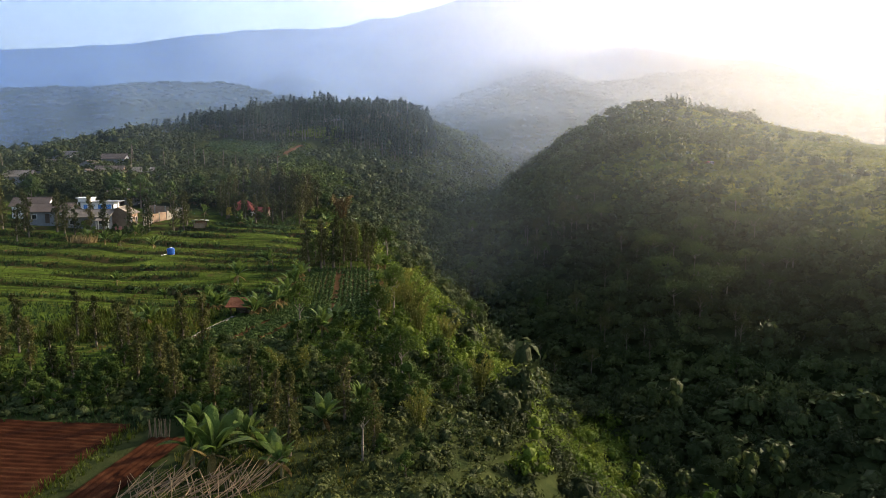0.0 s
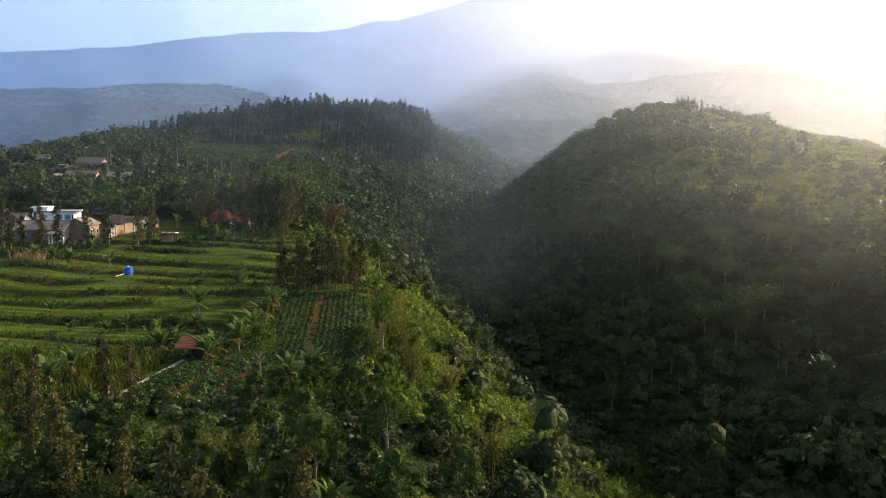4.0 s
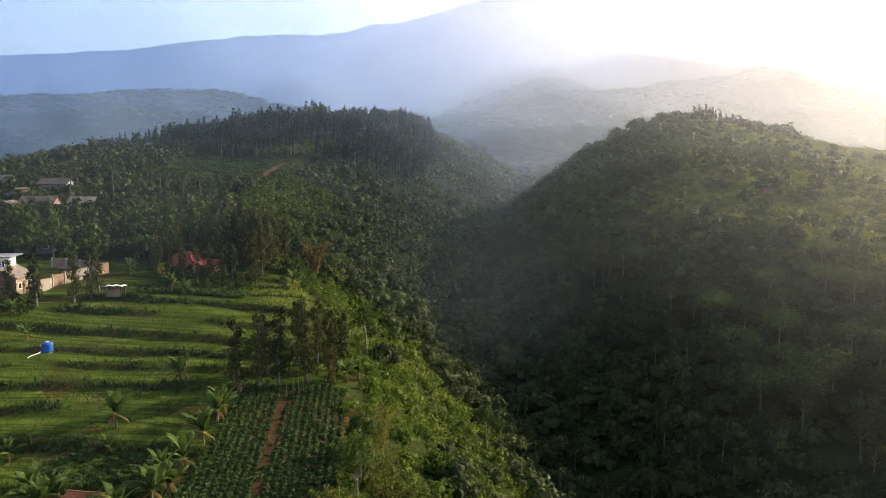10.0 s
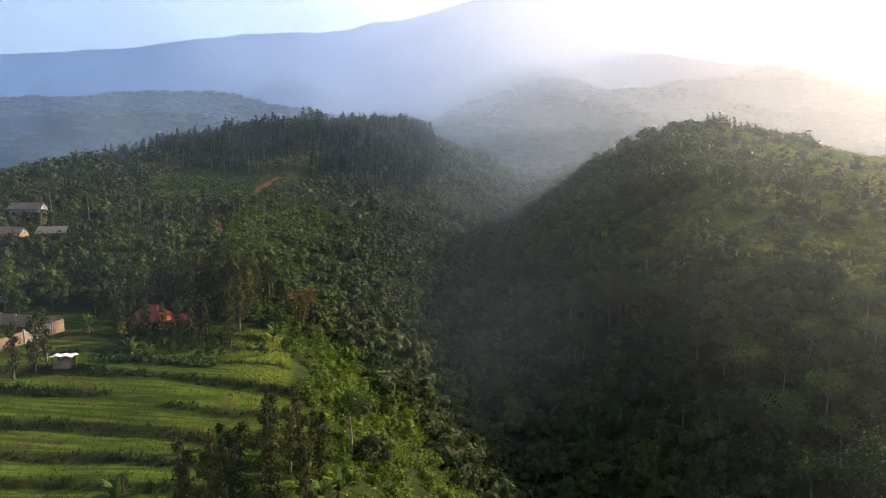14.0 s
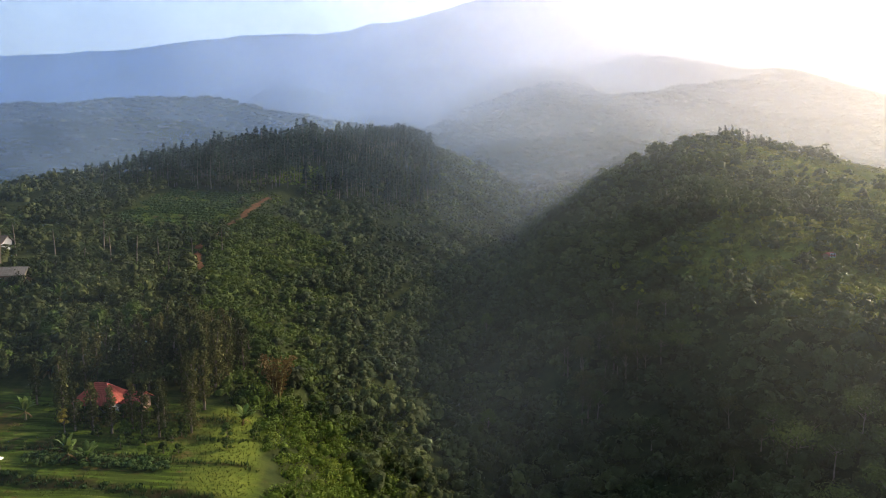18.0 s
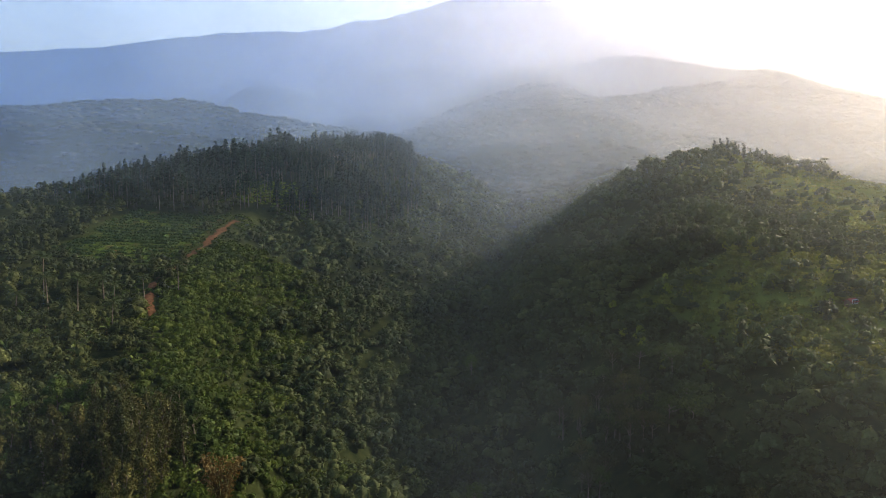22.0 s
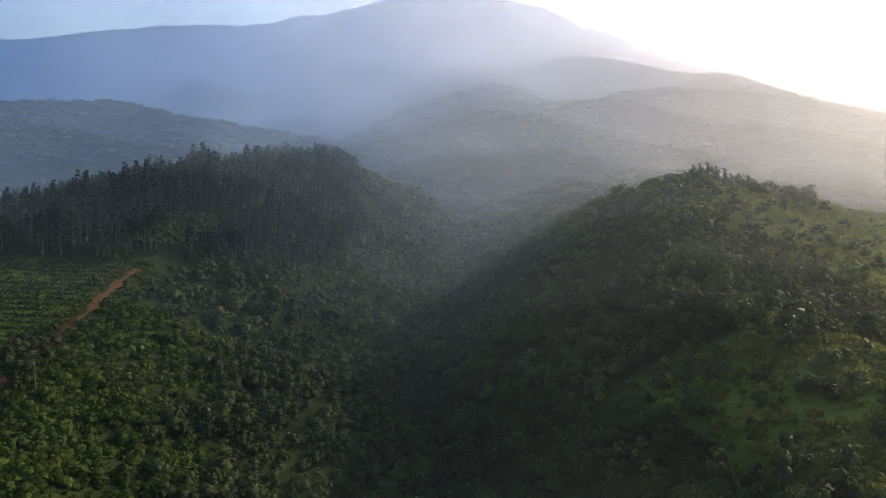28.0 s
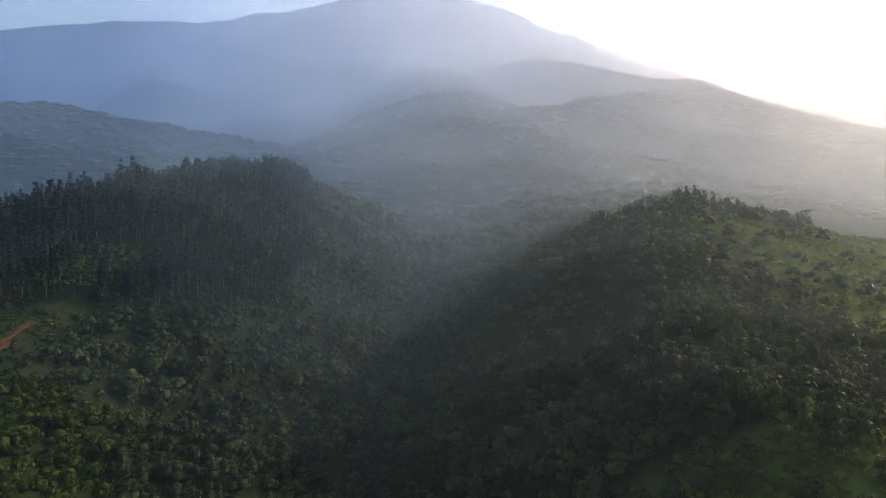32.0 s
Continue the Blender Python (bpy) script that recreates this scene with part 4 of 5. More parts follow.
def plants(kinds, rows):
    """rows: (x, y, size)."""
    key = id(kinds)
    for x, y, s in rows:
        k = counts.get(key, 0)
        plant(kinds, k, at_ground(x, y, s, (k * 97) % 360))
        counts[key] = k + 1


def strewn(n, x0, x1, y0, y1, low, high, seed, gap=1.6, ok=None):
    """n spots at least gap apart."""
    r, out = np.random.default_rng(seed), []
    for _ in range(n * 30):
        x, y = r.uniform(x0, x1), r.uniform(y0, y1)
        if all(math.hypot(x - a, y - b) > gap for a, b, _ in out) and (ok is None or ok(x, y)):
            out.append((x, y, r.uniform(low, high)))
        if len(out) == n:
            break
    return out


# belt of trees behind the ploughed field
plants(clove_kinds, [(-37.4, 70.3, 0.75), (-35.8, 71, 0.7), (-30.1, 72.5, 0.8), (-27.5, 71, 0.75), (-26.4, 69, 0.85), (-24.2, 66, 0.8), (-16.7, 63.5, 0.85), (-11.7, 55.2, 0.85), (-33, 76, 0.85),
                     (-41, 73, 0.75), (-44.5, 74, 0.75), (-20.5, 65.5, 0.75), (-29.0, 82.5, 0.8), (-26.2, 80.5, 0.85), (-34.5, 81, 0.75), (-38.5, 82, 0.75), (-42.5, 86, 0.75), (-14, 60.5, 0.7),
                     (-46, 80, 0.75), (-50, 76, 0.75), (-49, 85, 0.7), (-8.5, 63, 0.75), (-5.4, 57, 0.7)])
plants(round_kinds, [(-13.5, 66, 0.62), (-9, 70, 0.7), (-3, 66, 0.62), (-17.5, 71, 0.55), (-5, 76, 0.6), (-11.5, 78, 0.55), (1.5, 72, 0.55), (-0.5, 82, 0.5), (-16.5, 84, 0.42), (4.5, 86, 0.5), (-8, 87, 0.45),
                     (-23, 72.5, 0.5), (-31.5, 68.5, 0.45), (-21, 63.5, 0.4), (-12, 90, 0.4)])
plants(small_kinds, strewn(34, -50, -20, 64, 72, 0.55, 1.0, 1) + strewn(26, -20, 2, 52, 92, 0.5, 0.95, 2, 1.8) + strewn(10, -34, -21, 74, 82, 0.5, 0.8, 3))
plants(bamboo_kinds, [(-13.6, 66.5, 0.8), (-7.2, 94.5, 0.75), (-4.0, 98, 0.85), (-3.0, 91, 0.7), (-6.0, 113, 0.75), (-5.2, 104, 0.7), (0.5, 93, 0.65), (4, 79, 0.65), (-2, 61, 0.55), (-6.4, 108, 0.6)])
plants(pale_kinds, [(-16.6, 86, 0.9), (-6.1, 54.8, 0.62), (-10.9, 147.5, 0.95), (-7.5, 88, 0.85), (-7.2, 107, 0.8), (-6.6, 99.5, 0.9), (-4, 72, 0.8), (6, 150, 0.9), (9, 240, 1.0), (12, 305, 1.1), (25, 190, 0.9), (31, 230, 0.9),
                    (38, 215, 0.8), (52, 130, 0.8), (60, 165, 0.8)])
plants(stem_kinds, strewn(30, 28, 44, 225, 262, 0.8, 1.1, 9, 1.4) + strewn(24, 16, 60, 130, 210, 0.7, 1.0, 10, 3))
plants(banana_kinds, [(-16.5, 51.9, 1.35), (-18.2, 52.6, 1.1), (-13.0, 53.5, 1.0), (-11.5, 51.5, 0.85), (-10.0, 61, 0.9), (-7.2, 64, 0.9), (-20.3, 60.5, 0.9), (-15.2, 56.5, 0.9), (-37, 88, 0.9), (-36, 90.5, 0.85),
                      (-25.4, 97.6, 0.95), (-24.2, 98.6, 0.9), (-24.6, 96.6, 0.85), (-22.7, 101, 1.0), (-22.2, 103.5, 1.0), (-23.4, 105, 0.9), (-22.6, 107.5, 1.0), (-22.2, 112, 0.95), (-23.2, 114, 1.0), (-22.6, 117.5, 1.0), (-22.4, 119, 0.9),
                      (-31.7, 100.5, 1.0), (-30.4, 101.5, 1.0), (-30.8, 99.6, 0.9), (-40.5, 108, 0.5), (-38.5, 109, 0.6), (-44.5, 107.5, 0.5), (-31.7, 115.3, 1.1), (-29.8, 127.8, 0.95), (-14.5, 88.5, 1.0), (-13.8, 94.5, 0.9),
                      (-11.5, 130.5, 0.9), (-10.3, 133, 0.9), (-45.2, 168, 0.95), (-43.4, 168.8, 0.8), (-54.5, 141, 0.75), (-63.5, 141, 0.85), (-60, 139.5, 0.8), (-68, 143.5, 0.9), (-61.5, 150, 0.7), (-30.5, 111, 0.6), (-49, 112, 0.6),
                      (-28.5, 184.5, 0.9), (-62, 196, 1.2), (-63.5, 198, 1.1), (-61, 200, 1.2), (-67, 203, 1.1), (-56, 199, 1.0), (-53.5, 194, 1.0), (-57, 180, 0.9), (44, 75, 1.0), (39, 82, 1.1), (36, 92, 1.1), (47, 88, 1.0), (33, 99, 1.0), (41, 98, 0.9)]
       + strewn(26, -98, -66, 236, 262, 0.9, 1.2, 4, 2.4))
plants(palm_kinds, [(-78, 269, 1.0), (-75.3, 276.5, 1.0), (-84, 268, 0.9), (-71, 272, 0.8), (-88, 262, 0.9), (-93, 284, 0.9), (-99, 270, 1.0), (-67.5, 262, 0.8), (-106, 258, 1.0), (-112, 275, 1.0), (-70, 287, 0.75), (-64.5, 296, 0.7),
                    (-150, 246, 1.1), (-146, 252, 1.1), (-29.2, 128.2, 0.3)])
# trees along the lip, round the yard and the red-roofed house
plants(clove_kinds, [(-22.5, 125.5, 1.05), (-20.6, 126.5, 1.1), (-18.6, 127.0, 1.15), (-15.8, 128.5, 1.0), (-21.0, 132.0, 0.95), (-17.8, 134.5, 1.05), (-14.0, 133.5, 0.95), (-12.8, 129.5, 0.8),
                     (-16.0, 137.5, 0.95), (-13.2, 138.5, 0.9), (-18.5, 140.0, 0.9), (-12.6, 126.5, 0.65), (-24.0, 128.5, 0.7), (-15.0, 144, 0.7), (-20.5, 146.5, 0.7), (-17.5, 149, 0.75),
                     (-72.2, 153.9, 0.95), (-69.4, 153.9, 1.0), (-64.1, 154.2, 0.9), (-60.5, 154.8, 1.05), (-57.0, 159, 1.0), (-56.2, 162.9, 1.1), (-56.6, 166.5, 1.0), (-58.4, 185.5, 0.9),
                     (-75, 149, 1.0), (-78, 152, 1.1), (-81, 147, 1.05), (-84, 151, 1.1), (-86.5, 146, 1.1), (-89, 152, 1.1), (-92, 148, 1.0), (-95, 153, 1.1), (-80, 141, 0.9), (-90, 140, 0.95), (-98, 146, 1.1), (-72, 147, 0.8),
                     (-49.0, 177.5, 0.85), (-46.5, 177.3, 0.9), (-44.1, 177.5, 0.85), (-40.2, 177.8, 0.9), (-37.8, 177.5, 0.95), (-36.0, 184.0, 1.05), (-47.5, 179.5, 0.8), (-51.5, 179.5, 0.95), (-42.2, 179.5, 0.85), (-38.4, 181, 0.9),
                     (-35.0, 187.5, 1.15), (-37.0, 188.5, 1.1), (-34.2, 179.5, 0.85), (-54, 184, 1.05), (-56, 189, 1.1), (-54, 191, 1.2)]
       + strewn(34, -53, -34, 192, 212, 1.05, 1.45, 5, 2.0))
plants(round_kinds, [(-60.7, 210, 1.0), (-66, 206, 1.05), (-57, 216, 1.0), (-70, 194, 0.9), (-76, 190, 1.1), (-83, 194, 1.1), (-90, 188, 1.0), (-52.5, 218, 0.9), (-36, 216, 0.95), (-32, 209, 0.8), (-40, 222, 0.9), (-29.5, 203, 0.6),
                     (-99, 182, 1.0), (-70.5, 184.5, 0.7), (-24, 190, 0.5), (-20, 199, 0.6), (-14, 204, 0.65), (-8, 196, 0.6), (-12, 185, 0.55), (-22.5, 132.5, 0.6)])
plants(small_kinds, strewn(24, -50, -33, 170.5, 183, 0.4, 0.75, 6, 1.5) + strewn(14, -74, -58, 146, 157, 0.4, 0.7, 7) + strewn(8, -31, -20, 174, 196, 0.5, 0.8, 8))

# ---- crops, hedges and grass ----
TUFTS = []
for k in range(6):
    r = np.random.default_rng(500 + k)
    n = 6
    a, rad = r.uniform(0, 2 * math.pi, n), r.uniform(0, 0.5, n)
    c = np.stack([np.cos(a) * rad, np.sin(a) * rad, np.zeros(n)], -1)
    d = np.stack([np.cos(a) * 0.45, np.sin(a) * 0.45, r.uniform(0.7, 1.2, n)], -1)
    t = np.stack([-np.sin(a), np.cos(a), np.zeros(n)], -1) * 0.12
    TUFTS.append((np.stack([c - t, c + t, c + d + t * 0.2, c + d - t * 0.2], 1).reshape(-1, 3), np.arange(n * 4).reshape(n, 4)))


def open_field(x, y):
    yard = box_mask(x, y, -112, -57, 152, 190, 1)
    return np.clip((lip_x(y) - 2 - x) / 2, 0, 1) * (1 - yard) * (1 - box_mask(x, y, -21.5, -8, 96.5, 127, 0.5)) * (1 - box_mask(x, y, -29, -18, 81, 97, 0.5))


def rows_of(places, gap, turn=0.0):
    """Draws plants together into rows."""
    c, s = math.cos(turn), math.sin(turn)
    u, v = places[:, 0] * c + places[:, 1] * s, -places[:, 0] * s + places[:, 1] * c
    v = np.round(v / gap) * gap + rng.normal(0, gap * 0.08, len(v))
    places[:, 0], places[:, 1] = u * c - v * s, u * s + v * c
    places[:, 2] = ground_z(places[:, 0], places[:, 1])
    return places


mass("grass", "short green grass and crop rows on the terraces", "grass", TUFTS, rows_of(scatter(-112, -10, 101, 188, 0.52, lambda x, y: open_field(x, y) * (1 - riser(x, y)) * np.clip(0.75 + 0.6 * wave(x, y, 11, 49), 0.15, 1), (0.1, 0.22)), 0.75, 0.03), GRASS)
mass("tall_grass", "tall dark green grass on the terrace edges", "grass", TUFTS, scatter(-112, -12, 101, 190, 0.42, lambda x, y: open_field(x, y) * riser(x, y) * np.clip(0.75 + 0.5 * wave(x, y, 14, 41), 0.2, 1), (0.25, 0.6)), LEAF_CROP)
mass("terrace_shrubs", "low dark shrubs along the terrace edges", "shrubs", BUSHES, scatter(-112, -12, 101, 190, 1.3, lambda x, y: open_field(x, y) * riser(x, y) * (wave(x, y, 24, 43) > 0.25), (0.3, 0.75), 0.2), LEAF_CROP)
mass("grass", "rough grass and weeds between the trees", "grass", TUFTS, scatter(-60, 4, 61.5, 101, 0.8, lambda x, y: 1 - box_mask(x, y, -29, -18, 81, 97, 0.5), (0.25, 0.6)), LEAF_CROP)
mass("undergrowth", "dark leafy undergrowth beneath the tree belt", "shrubs", BUSHES, scatter(-56, 4, 62.5, 84, 1.5, lambda x, y: np.where((x < -30) & (y > 72), 0.12, 0.8), (0.5, 1.2), 0.3), LEAF_FOREST)
mass("grass", "rough grass beside the ploughed field", "grass", TUFTS, scatter(-27.6, -6, 43, 61.5, 0.5, lambda x, y: np.maximum(near(x, y, [(-27.4, 43), (-25.6, 60.5)], 0.9), (x > -20.3) * 0.8), (0.2, 0.5)), GRASS)
mass("hedge", "dense dark green hedge along a terrace", "hedge", BUSHES, scatter(-50, -33, 167.6, 170.2, 0.9, lambda x, y: 1.0 + 0 * x, (0.6, 1.0), 0.5), LEAF_CROP)
mass("potato_crop", "rows of dark green crop plants on red soil", "crop", LOW_BUSHES, rows_of(scatter(-21.6, -8, 97, 127.5, 0.46, lambda x, y: (np.abs(x + 14.6 + (y - 98) * 0.1) > 0.42) * (x < -8.4 - (y - 98) * 0.09), (0.34, 0.52), 0.4), 0.7, math.pi / 2 + 0.1), LEAF_CROP)
mass("vegetable_crop", "low leafy vegetables in beds beside the channel", "crop", BUSHES, scatter(-29, -18.5, 82, 97, 0.55, lambda x, y: (1 - near(x, y, [(-22.3, 94.5), (-24.8, 83)], 0.55)) * (1 - near(x, y, [(-19.2, 94.5), (-21.9, 82)], 0.5)) * (x > -28.9 + (y - 82) * 0.16), (0.34, 0.55), 0.4), LEAF_CROP)
mass("vegetable_crop", "dark green vegetable plot below the terraces", "crop", BUSHES, scatter(-34, -24, 103, 112, 0.75, lambda x, y: 1.0 + 0 * x, (0.28, 0.5), 0.4), LEAF_CROP)
mass("maize", "thin pale green maize stalks in a plot", "crop", TUFTS, scatter(-47, -29, 84, 98, 0.6, lambda x, y: 1.0 * (x < -29.6 + (y - 82) * 0.15), (0.5, 1.1)), GRASS)
tea_rows = scatter(-112, -72, 318, 386, 1.5, lambda x, y: tea(x, y) * np.clip(0.7 + 0.5 * wave(x, y, 16, 45), 0, 1), (0.8, 1.5), 0.3)
mass("hillside_hedges", "rows of green shrubs on small hillside terraces", "shrubs", LOW_BUSHES, rows_of(tea_rows, 4.2, 0.05), LEAF_CROP)
mass("grass", "yellow-green grass on the small hillside terraces", "grass", TUFTS, scatter(-114, -70, 314, 388, 1.3, lambda x, y: tea(x, y), (0.2, 0.4)), GRASS)
mass("grass", "bright mown grass strip beside the slope", "grass", TUFTS, scatter(-34, -20, 150, 192, 0.6, lawn, (0.12, 0.28)), GRASS)
mass("dry_grass", "straw-coloured dry grass clump below the houses", "grass", TUFTS, scatter(-70, -66, 141, 144, 0.7, lambda x, y: 1.0 + 0 * x, (0.8, 1.4)), STRAW)


# ---- ploughed field, path, poles ----
def furrowed(name, label, x0, x1, y0, y1, shear, gap, turn, depth=0.13):
    """A sheet of bare red soil with furrows, a little above the ground."""
    u, v = np.meshgrid(np.arange(x0, x1 + 0.01, 0.5 if turn == 0 else 0.12), np.arange(y0, y1 + 0.01, 0.12 if turn == 0 else 0.5))
    x = u + (v - y0) * shear
    run = v + 0.06 * u if turn == 0 else u
    wob = wave(x, v, 3.0, 51) * 0.06
    z = ground_z(x, v) + 0.16 + depth * (np.abs(np.sin(math.pi * (run + wob) / gap)) - 0.5) + wave(x, v, 0.9, 52) * 0.03
    i = np.arange(u.size).reshape(u.shape)
    f = np.stack([i[:-1, :-1], i[:-1, 1:], i[1:, 1:], i[1:, :-1]], -1).reshape(-1, 4)
    m = Nodes(name, 0.95)
    m.bsdf.inputs["Specular IOR Level"].default_value = 0.0
    m.colour(m.ramp(m.noise(0.8, 7), (0.3, (0.026, 0.0095, 0.0055)), (0.55, (0.045, 0.017, 0.009)), (0.75, (0.075, 0.033, 0.017)))).bump(m.noise(9, 5), 0.7, 0.06)
    return tagged(new(name, mesh_from(name, np.stack([x, v, z], -1).reshape(-1, 3), f, m.mat, (), True)), label, "field", kind="structure")


furrowed("ploughed_field", "freshly ploughed red-brown soil with furrows", -75, -28.3, 30, 61.3, 0.075, 0.72, 0)
furrowed("ploughed_strip", "narrow strip of red-brown soil with grooves", -25.6, -22.6, 42, 58.6, 0.13, 0.6, 1, 0.09)


def pole_mesh(length, radius):
    v, f = tube([(0, 0, 0), (0.02 * length, 0, length * 0.5), (0, 0.01 * length, length)], [radius, radius * 0.9, radius * 0.6], 5)
    return mesh_from("pole", v, f, POLE, (), True)


POLES = [pole_mesh(a, 0.035) for a in (2.4, 2.9, 3.4)]
stack = tagged(new("pole_stack", None), "bamboo poles leaning upright in a bundle beside the field", "poles")
stack.matrix_basis = at_ground(-23.0, 58.8)
for k in range(13):
    o = part_from("pole", pole_mesh(1.7, 0.045) if k == 0 else stack.children[0].data, stack)
    o.matrix_basis = pose(-0.85 + k * 0.14, 0.1 * math.sin(k * 2.0), 0, 6 * math.sin(k * 1.3), 6 * math.cos(k * 2.1), 0)
pile = tagged(new("pole_pile", None), "tangled pile of dry bamboo poles lying on the ground", "poles")
pile.matrix_basis = at_ground(-17.0, 48.6)
r = np.random.default_rng(61)
for k in range(95):
    o = part_from("pole", POLES[k % 3], pile)
    x = r.uniform(-4.6, 4.2)
    o.matrix_basis = pose(x, r.uniform(-2.4, 0.6) + 0.1 * x, r.uniform(0.05, 0.5), 0, 0, r.normal(-38 if k % 3 else 28, 16)) @ pose(0, 0, 0, -r.uniform(58, 84), 0, 0)
fence = tagged(new("stake_row", None), "row of thin stakes holding bean plants", "stakes")
fence.matrix_basis = at_ground(-16.5, 125.6)
for k in range(14):
    o = part_from("stake", POLES[0], fence)
    o.matrix_basis = pose(-4 + k * 0.62, 0.25 * math.sin(k * 2.3), -0.2, 3 * math.sin(k * 1.7), 4 * math.cos(k), 0) @ Matrix.Diagonal((0.8, 0.8, 0.72, 1))


# ---- buildings ----
def box(bm, x0, x1, y0, y1, z0, z1):
    vs = [bm.verts.new(p) for p in ((x0, y0, z0), (x1, y0, z0), (x1, y1, z0), (x0, y1, z0), (x0, y0, z1), (x1, y0, z1), (x1, y1, z1), (x0, y1, z1))]
    for q in ((3, 2, 1, 0), (4, 5, 6, 7), (0, 1, 5, 4), (1, 2, 6, 5), (2, 3, 7, 6), (3, 0, 4, 7)):
        bm.faces.new([vs[i] for i in q])


def box_part(name, mat, parent, dims, label="", round_by=0.0):
    bm = bmesh.new()
    box(bm, *dims)
    if round_by:
        bmesh.ops.bevel(bm, geom=bm.edges[:], offset=round_by, segments=2, affect="EDGES")
    return part(name, bm, mat, parent, label)


def sheet(name, mat, parent, corners, rows, cols, ridge, course, thick=0.06, label=""):
    """A roof slope between four corners (eave left, eave right, ridge right, ridge left) with rolls and stepped courses."""
    a, b, c, d = [np.array(p, float) for p in corners]
    n = np.cross(b - a, d - a)
    n /= np.linalg.norm(n)
    us, vs = np.linspace(0, 1, cols * 4 + 1), np.repeat(np.linspace(0, 1, rows + 1), 2)[1:-1]
    u, v = np.meshgrid(us, vs)
    step = np.tile([course, 0.0], rows)[:, None]
    off = (ridge * np.abs(np.sin(math.pi * u * cols)) + step + thick)[..., None] * n
    p = ((a * (1 - u[..., None]) + b * u[..., None]) * (1 - v[..., None]) + (d * (1 - u[..., None]) + c * u[..., None]) * v[..., None])
    top, low = (p + off).reshape(-1, 3), np.array([a, b, c, d])
    i = np.arange(u.size).reshape(u.shape)
    f = np.stack([i[:-1, :-1], i[:-1, 1:], i[1:, 1:], i[1:, :-1]], -1).reshape(-1, 4)
    k = u.size
    under = np.array([[k + 3, k + 2, k + 1, k], [i[0, 0], k, k + 1, i[0, -1]], [i[0, -1], k + 1, k + 2, i[-1, -1]], [i[-1, -1], k + 2, k + 3, i[-1, 0]], [i[-1, 0], k + 3, k, i[0, 0]]])
    return part_from(name, mesh_from(name, np.concatenate([top, low]), np.concatenate([f, under]), mat), parent, label)


def window(parent, x0, x1, z0, z1, y, frame_mat, glass=None, panes=2):
    """A window in a wall that faces -y: frame, sill and panes."""
    glass = glass or DARK_GLASS
    bm = bmesh.new()
    w = 0.06
    for d in ((x0, x1, z0, z0 + w), (x0, x1, z1 - w, z1), (x0, x0 + w, z0 + w, z1 - w), (x1 - w, x1, z0 + w, z1 - w)):
        box(bm, d[0], d[1], y - 0.06, y + 0.04, d[2], d[3])
    win = part("window", bm, frame_mat, parent)
    wide = (x1 - x0 - 2 * w) / panes
    for k in range(panes):
        box_part("pane", glass, win, (x0 + w + k * wide + 0.02, x0 + w + (k + 1) * wide - 0.02, y - 0.03, y + 0.01, z0 + w, z1 - w))
    box_part("sill", CONCRETE, win, (x0 - 0.08, x1 + 0.08, y - 0.14, y - 0.061, z0 - 0.07, z0))
    return win


def gable_house(x, y, turn, w, d, h, rise, wall, roof, label, name="house", over=0.5, holes=True, ridge=0.03, roof_label=""):
    """A plain house: four walls, two gables, two roof slopes, ridge cap, door and windows; the ridge runs along its width."""
    root = tagged(new(name, None), label, "house")
    root.matrix_basis = at_ground(x, y, 1.0, turn)
    t = 0.15
    bm = bmesh.new()
    box(bm, -w / 2, w / 2, -d / 2, -d / 2 + t, -0.6, h), box(bm, -w / 2, w / 2, d / 2 - t, d / 2, -0.6, h)
    box(bm, -w / 2, -w / 2 + t, -d / 2 + t, d / 2 - t, -0.6, h), box(bm, w / 2 - t, w / 2, -d / 2 + t, d / 2 - t, -0.6, h)
    part("wall", bm, wall, root)
    for s in (-1, 1):
        bm = bmesh.new()
        xs = (s * w / 2 - 0.07, s * w / 2 + 0.07)
        vs = [bm.verts.new((xx, yy, zz)) for xx in xs for yy, zz in ((-d / 2, h), (d / 2, h), (0, h + rise))]
        bm.faces.new(vs[:3]), bm.faces.new(vs[3:][::-1])
        for i in range(3):
            bm.faces.new((vs[i], vs[i + 3], vs[(i + 1) % 3 + 3], vs[(i + 1) % 3]))
        bmesh.ops.recalc_face_normals(bm, faces=bm.faces[:])
        part("gable", bm, wall, root)
    drop = rise * over / (d / 2)
    e, g = w / 2 + over, d / 2 + over
    sheet("roof_slope", roof, root, ((-e, -g, h - drop), (e, -g, h - drop), (e, 0, h + rise), (-e, 0, h + rise)), max(4, int(d * 1.6)), max(6, int(w * 2.2)), ridge, 0.03, label=roof_label)
    sheet("roof_slope", roof, root, ((e, g, h - drop), (-e, g, h - drop), (-e, 0, h + rise), (e, 0, h + rise)), max(4, int(d * 1.6)), max(6, int(w * 2.2)), ridge, 0.03)
    part_from("ridge_cap", mesh_from("ridge_cap", *tube([(-e, 0, h + rise + 0.08), (0, 0, h + rise + 0.06), (e, 0, h + rise + 0.08)], [0.12, 0.12, 0.12], 6), roof, (), True), root)
    if holes:
        door = box_part("door", WOOD_DARK, root, (-0.45, 0.45, -d / 2 - 0.05, -d / 2 - 0.004, 0.0, 2.0))
        box_part("handle", CONCRETE, door, (0.28, 0.34, -d / 2 - 0.1, -d / 2 - 0.052, 0.95, 1.05))
        window(root, -w * 0.4, -w * 0.4 + 1.1, 0.9, 1.9, -d / 2 - 0.05, PLASTER_WHITE)
        window(root, w * 0.4 - 1.1, w * 0.4, 0.9, 1.9, -d / 2 - 0.05, PLASTER_WHITE)
    return root


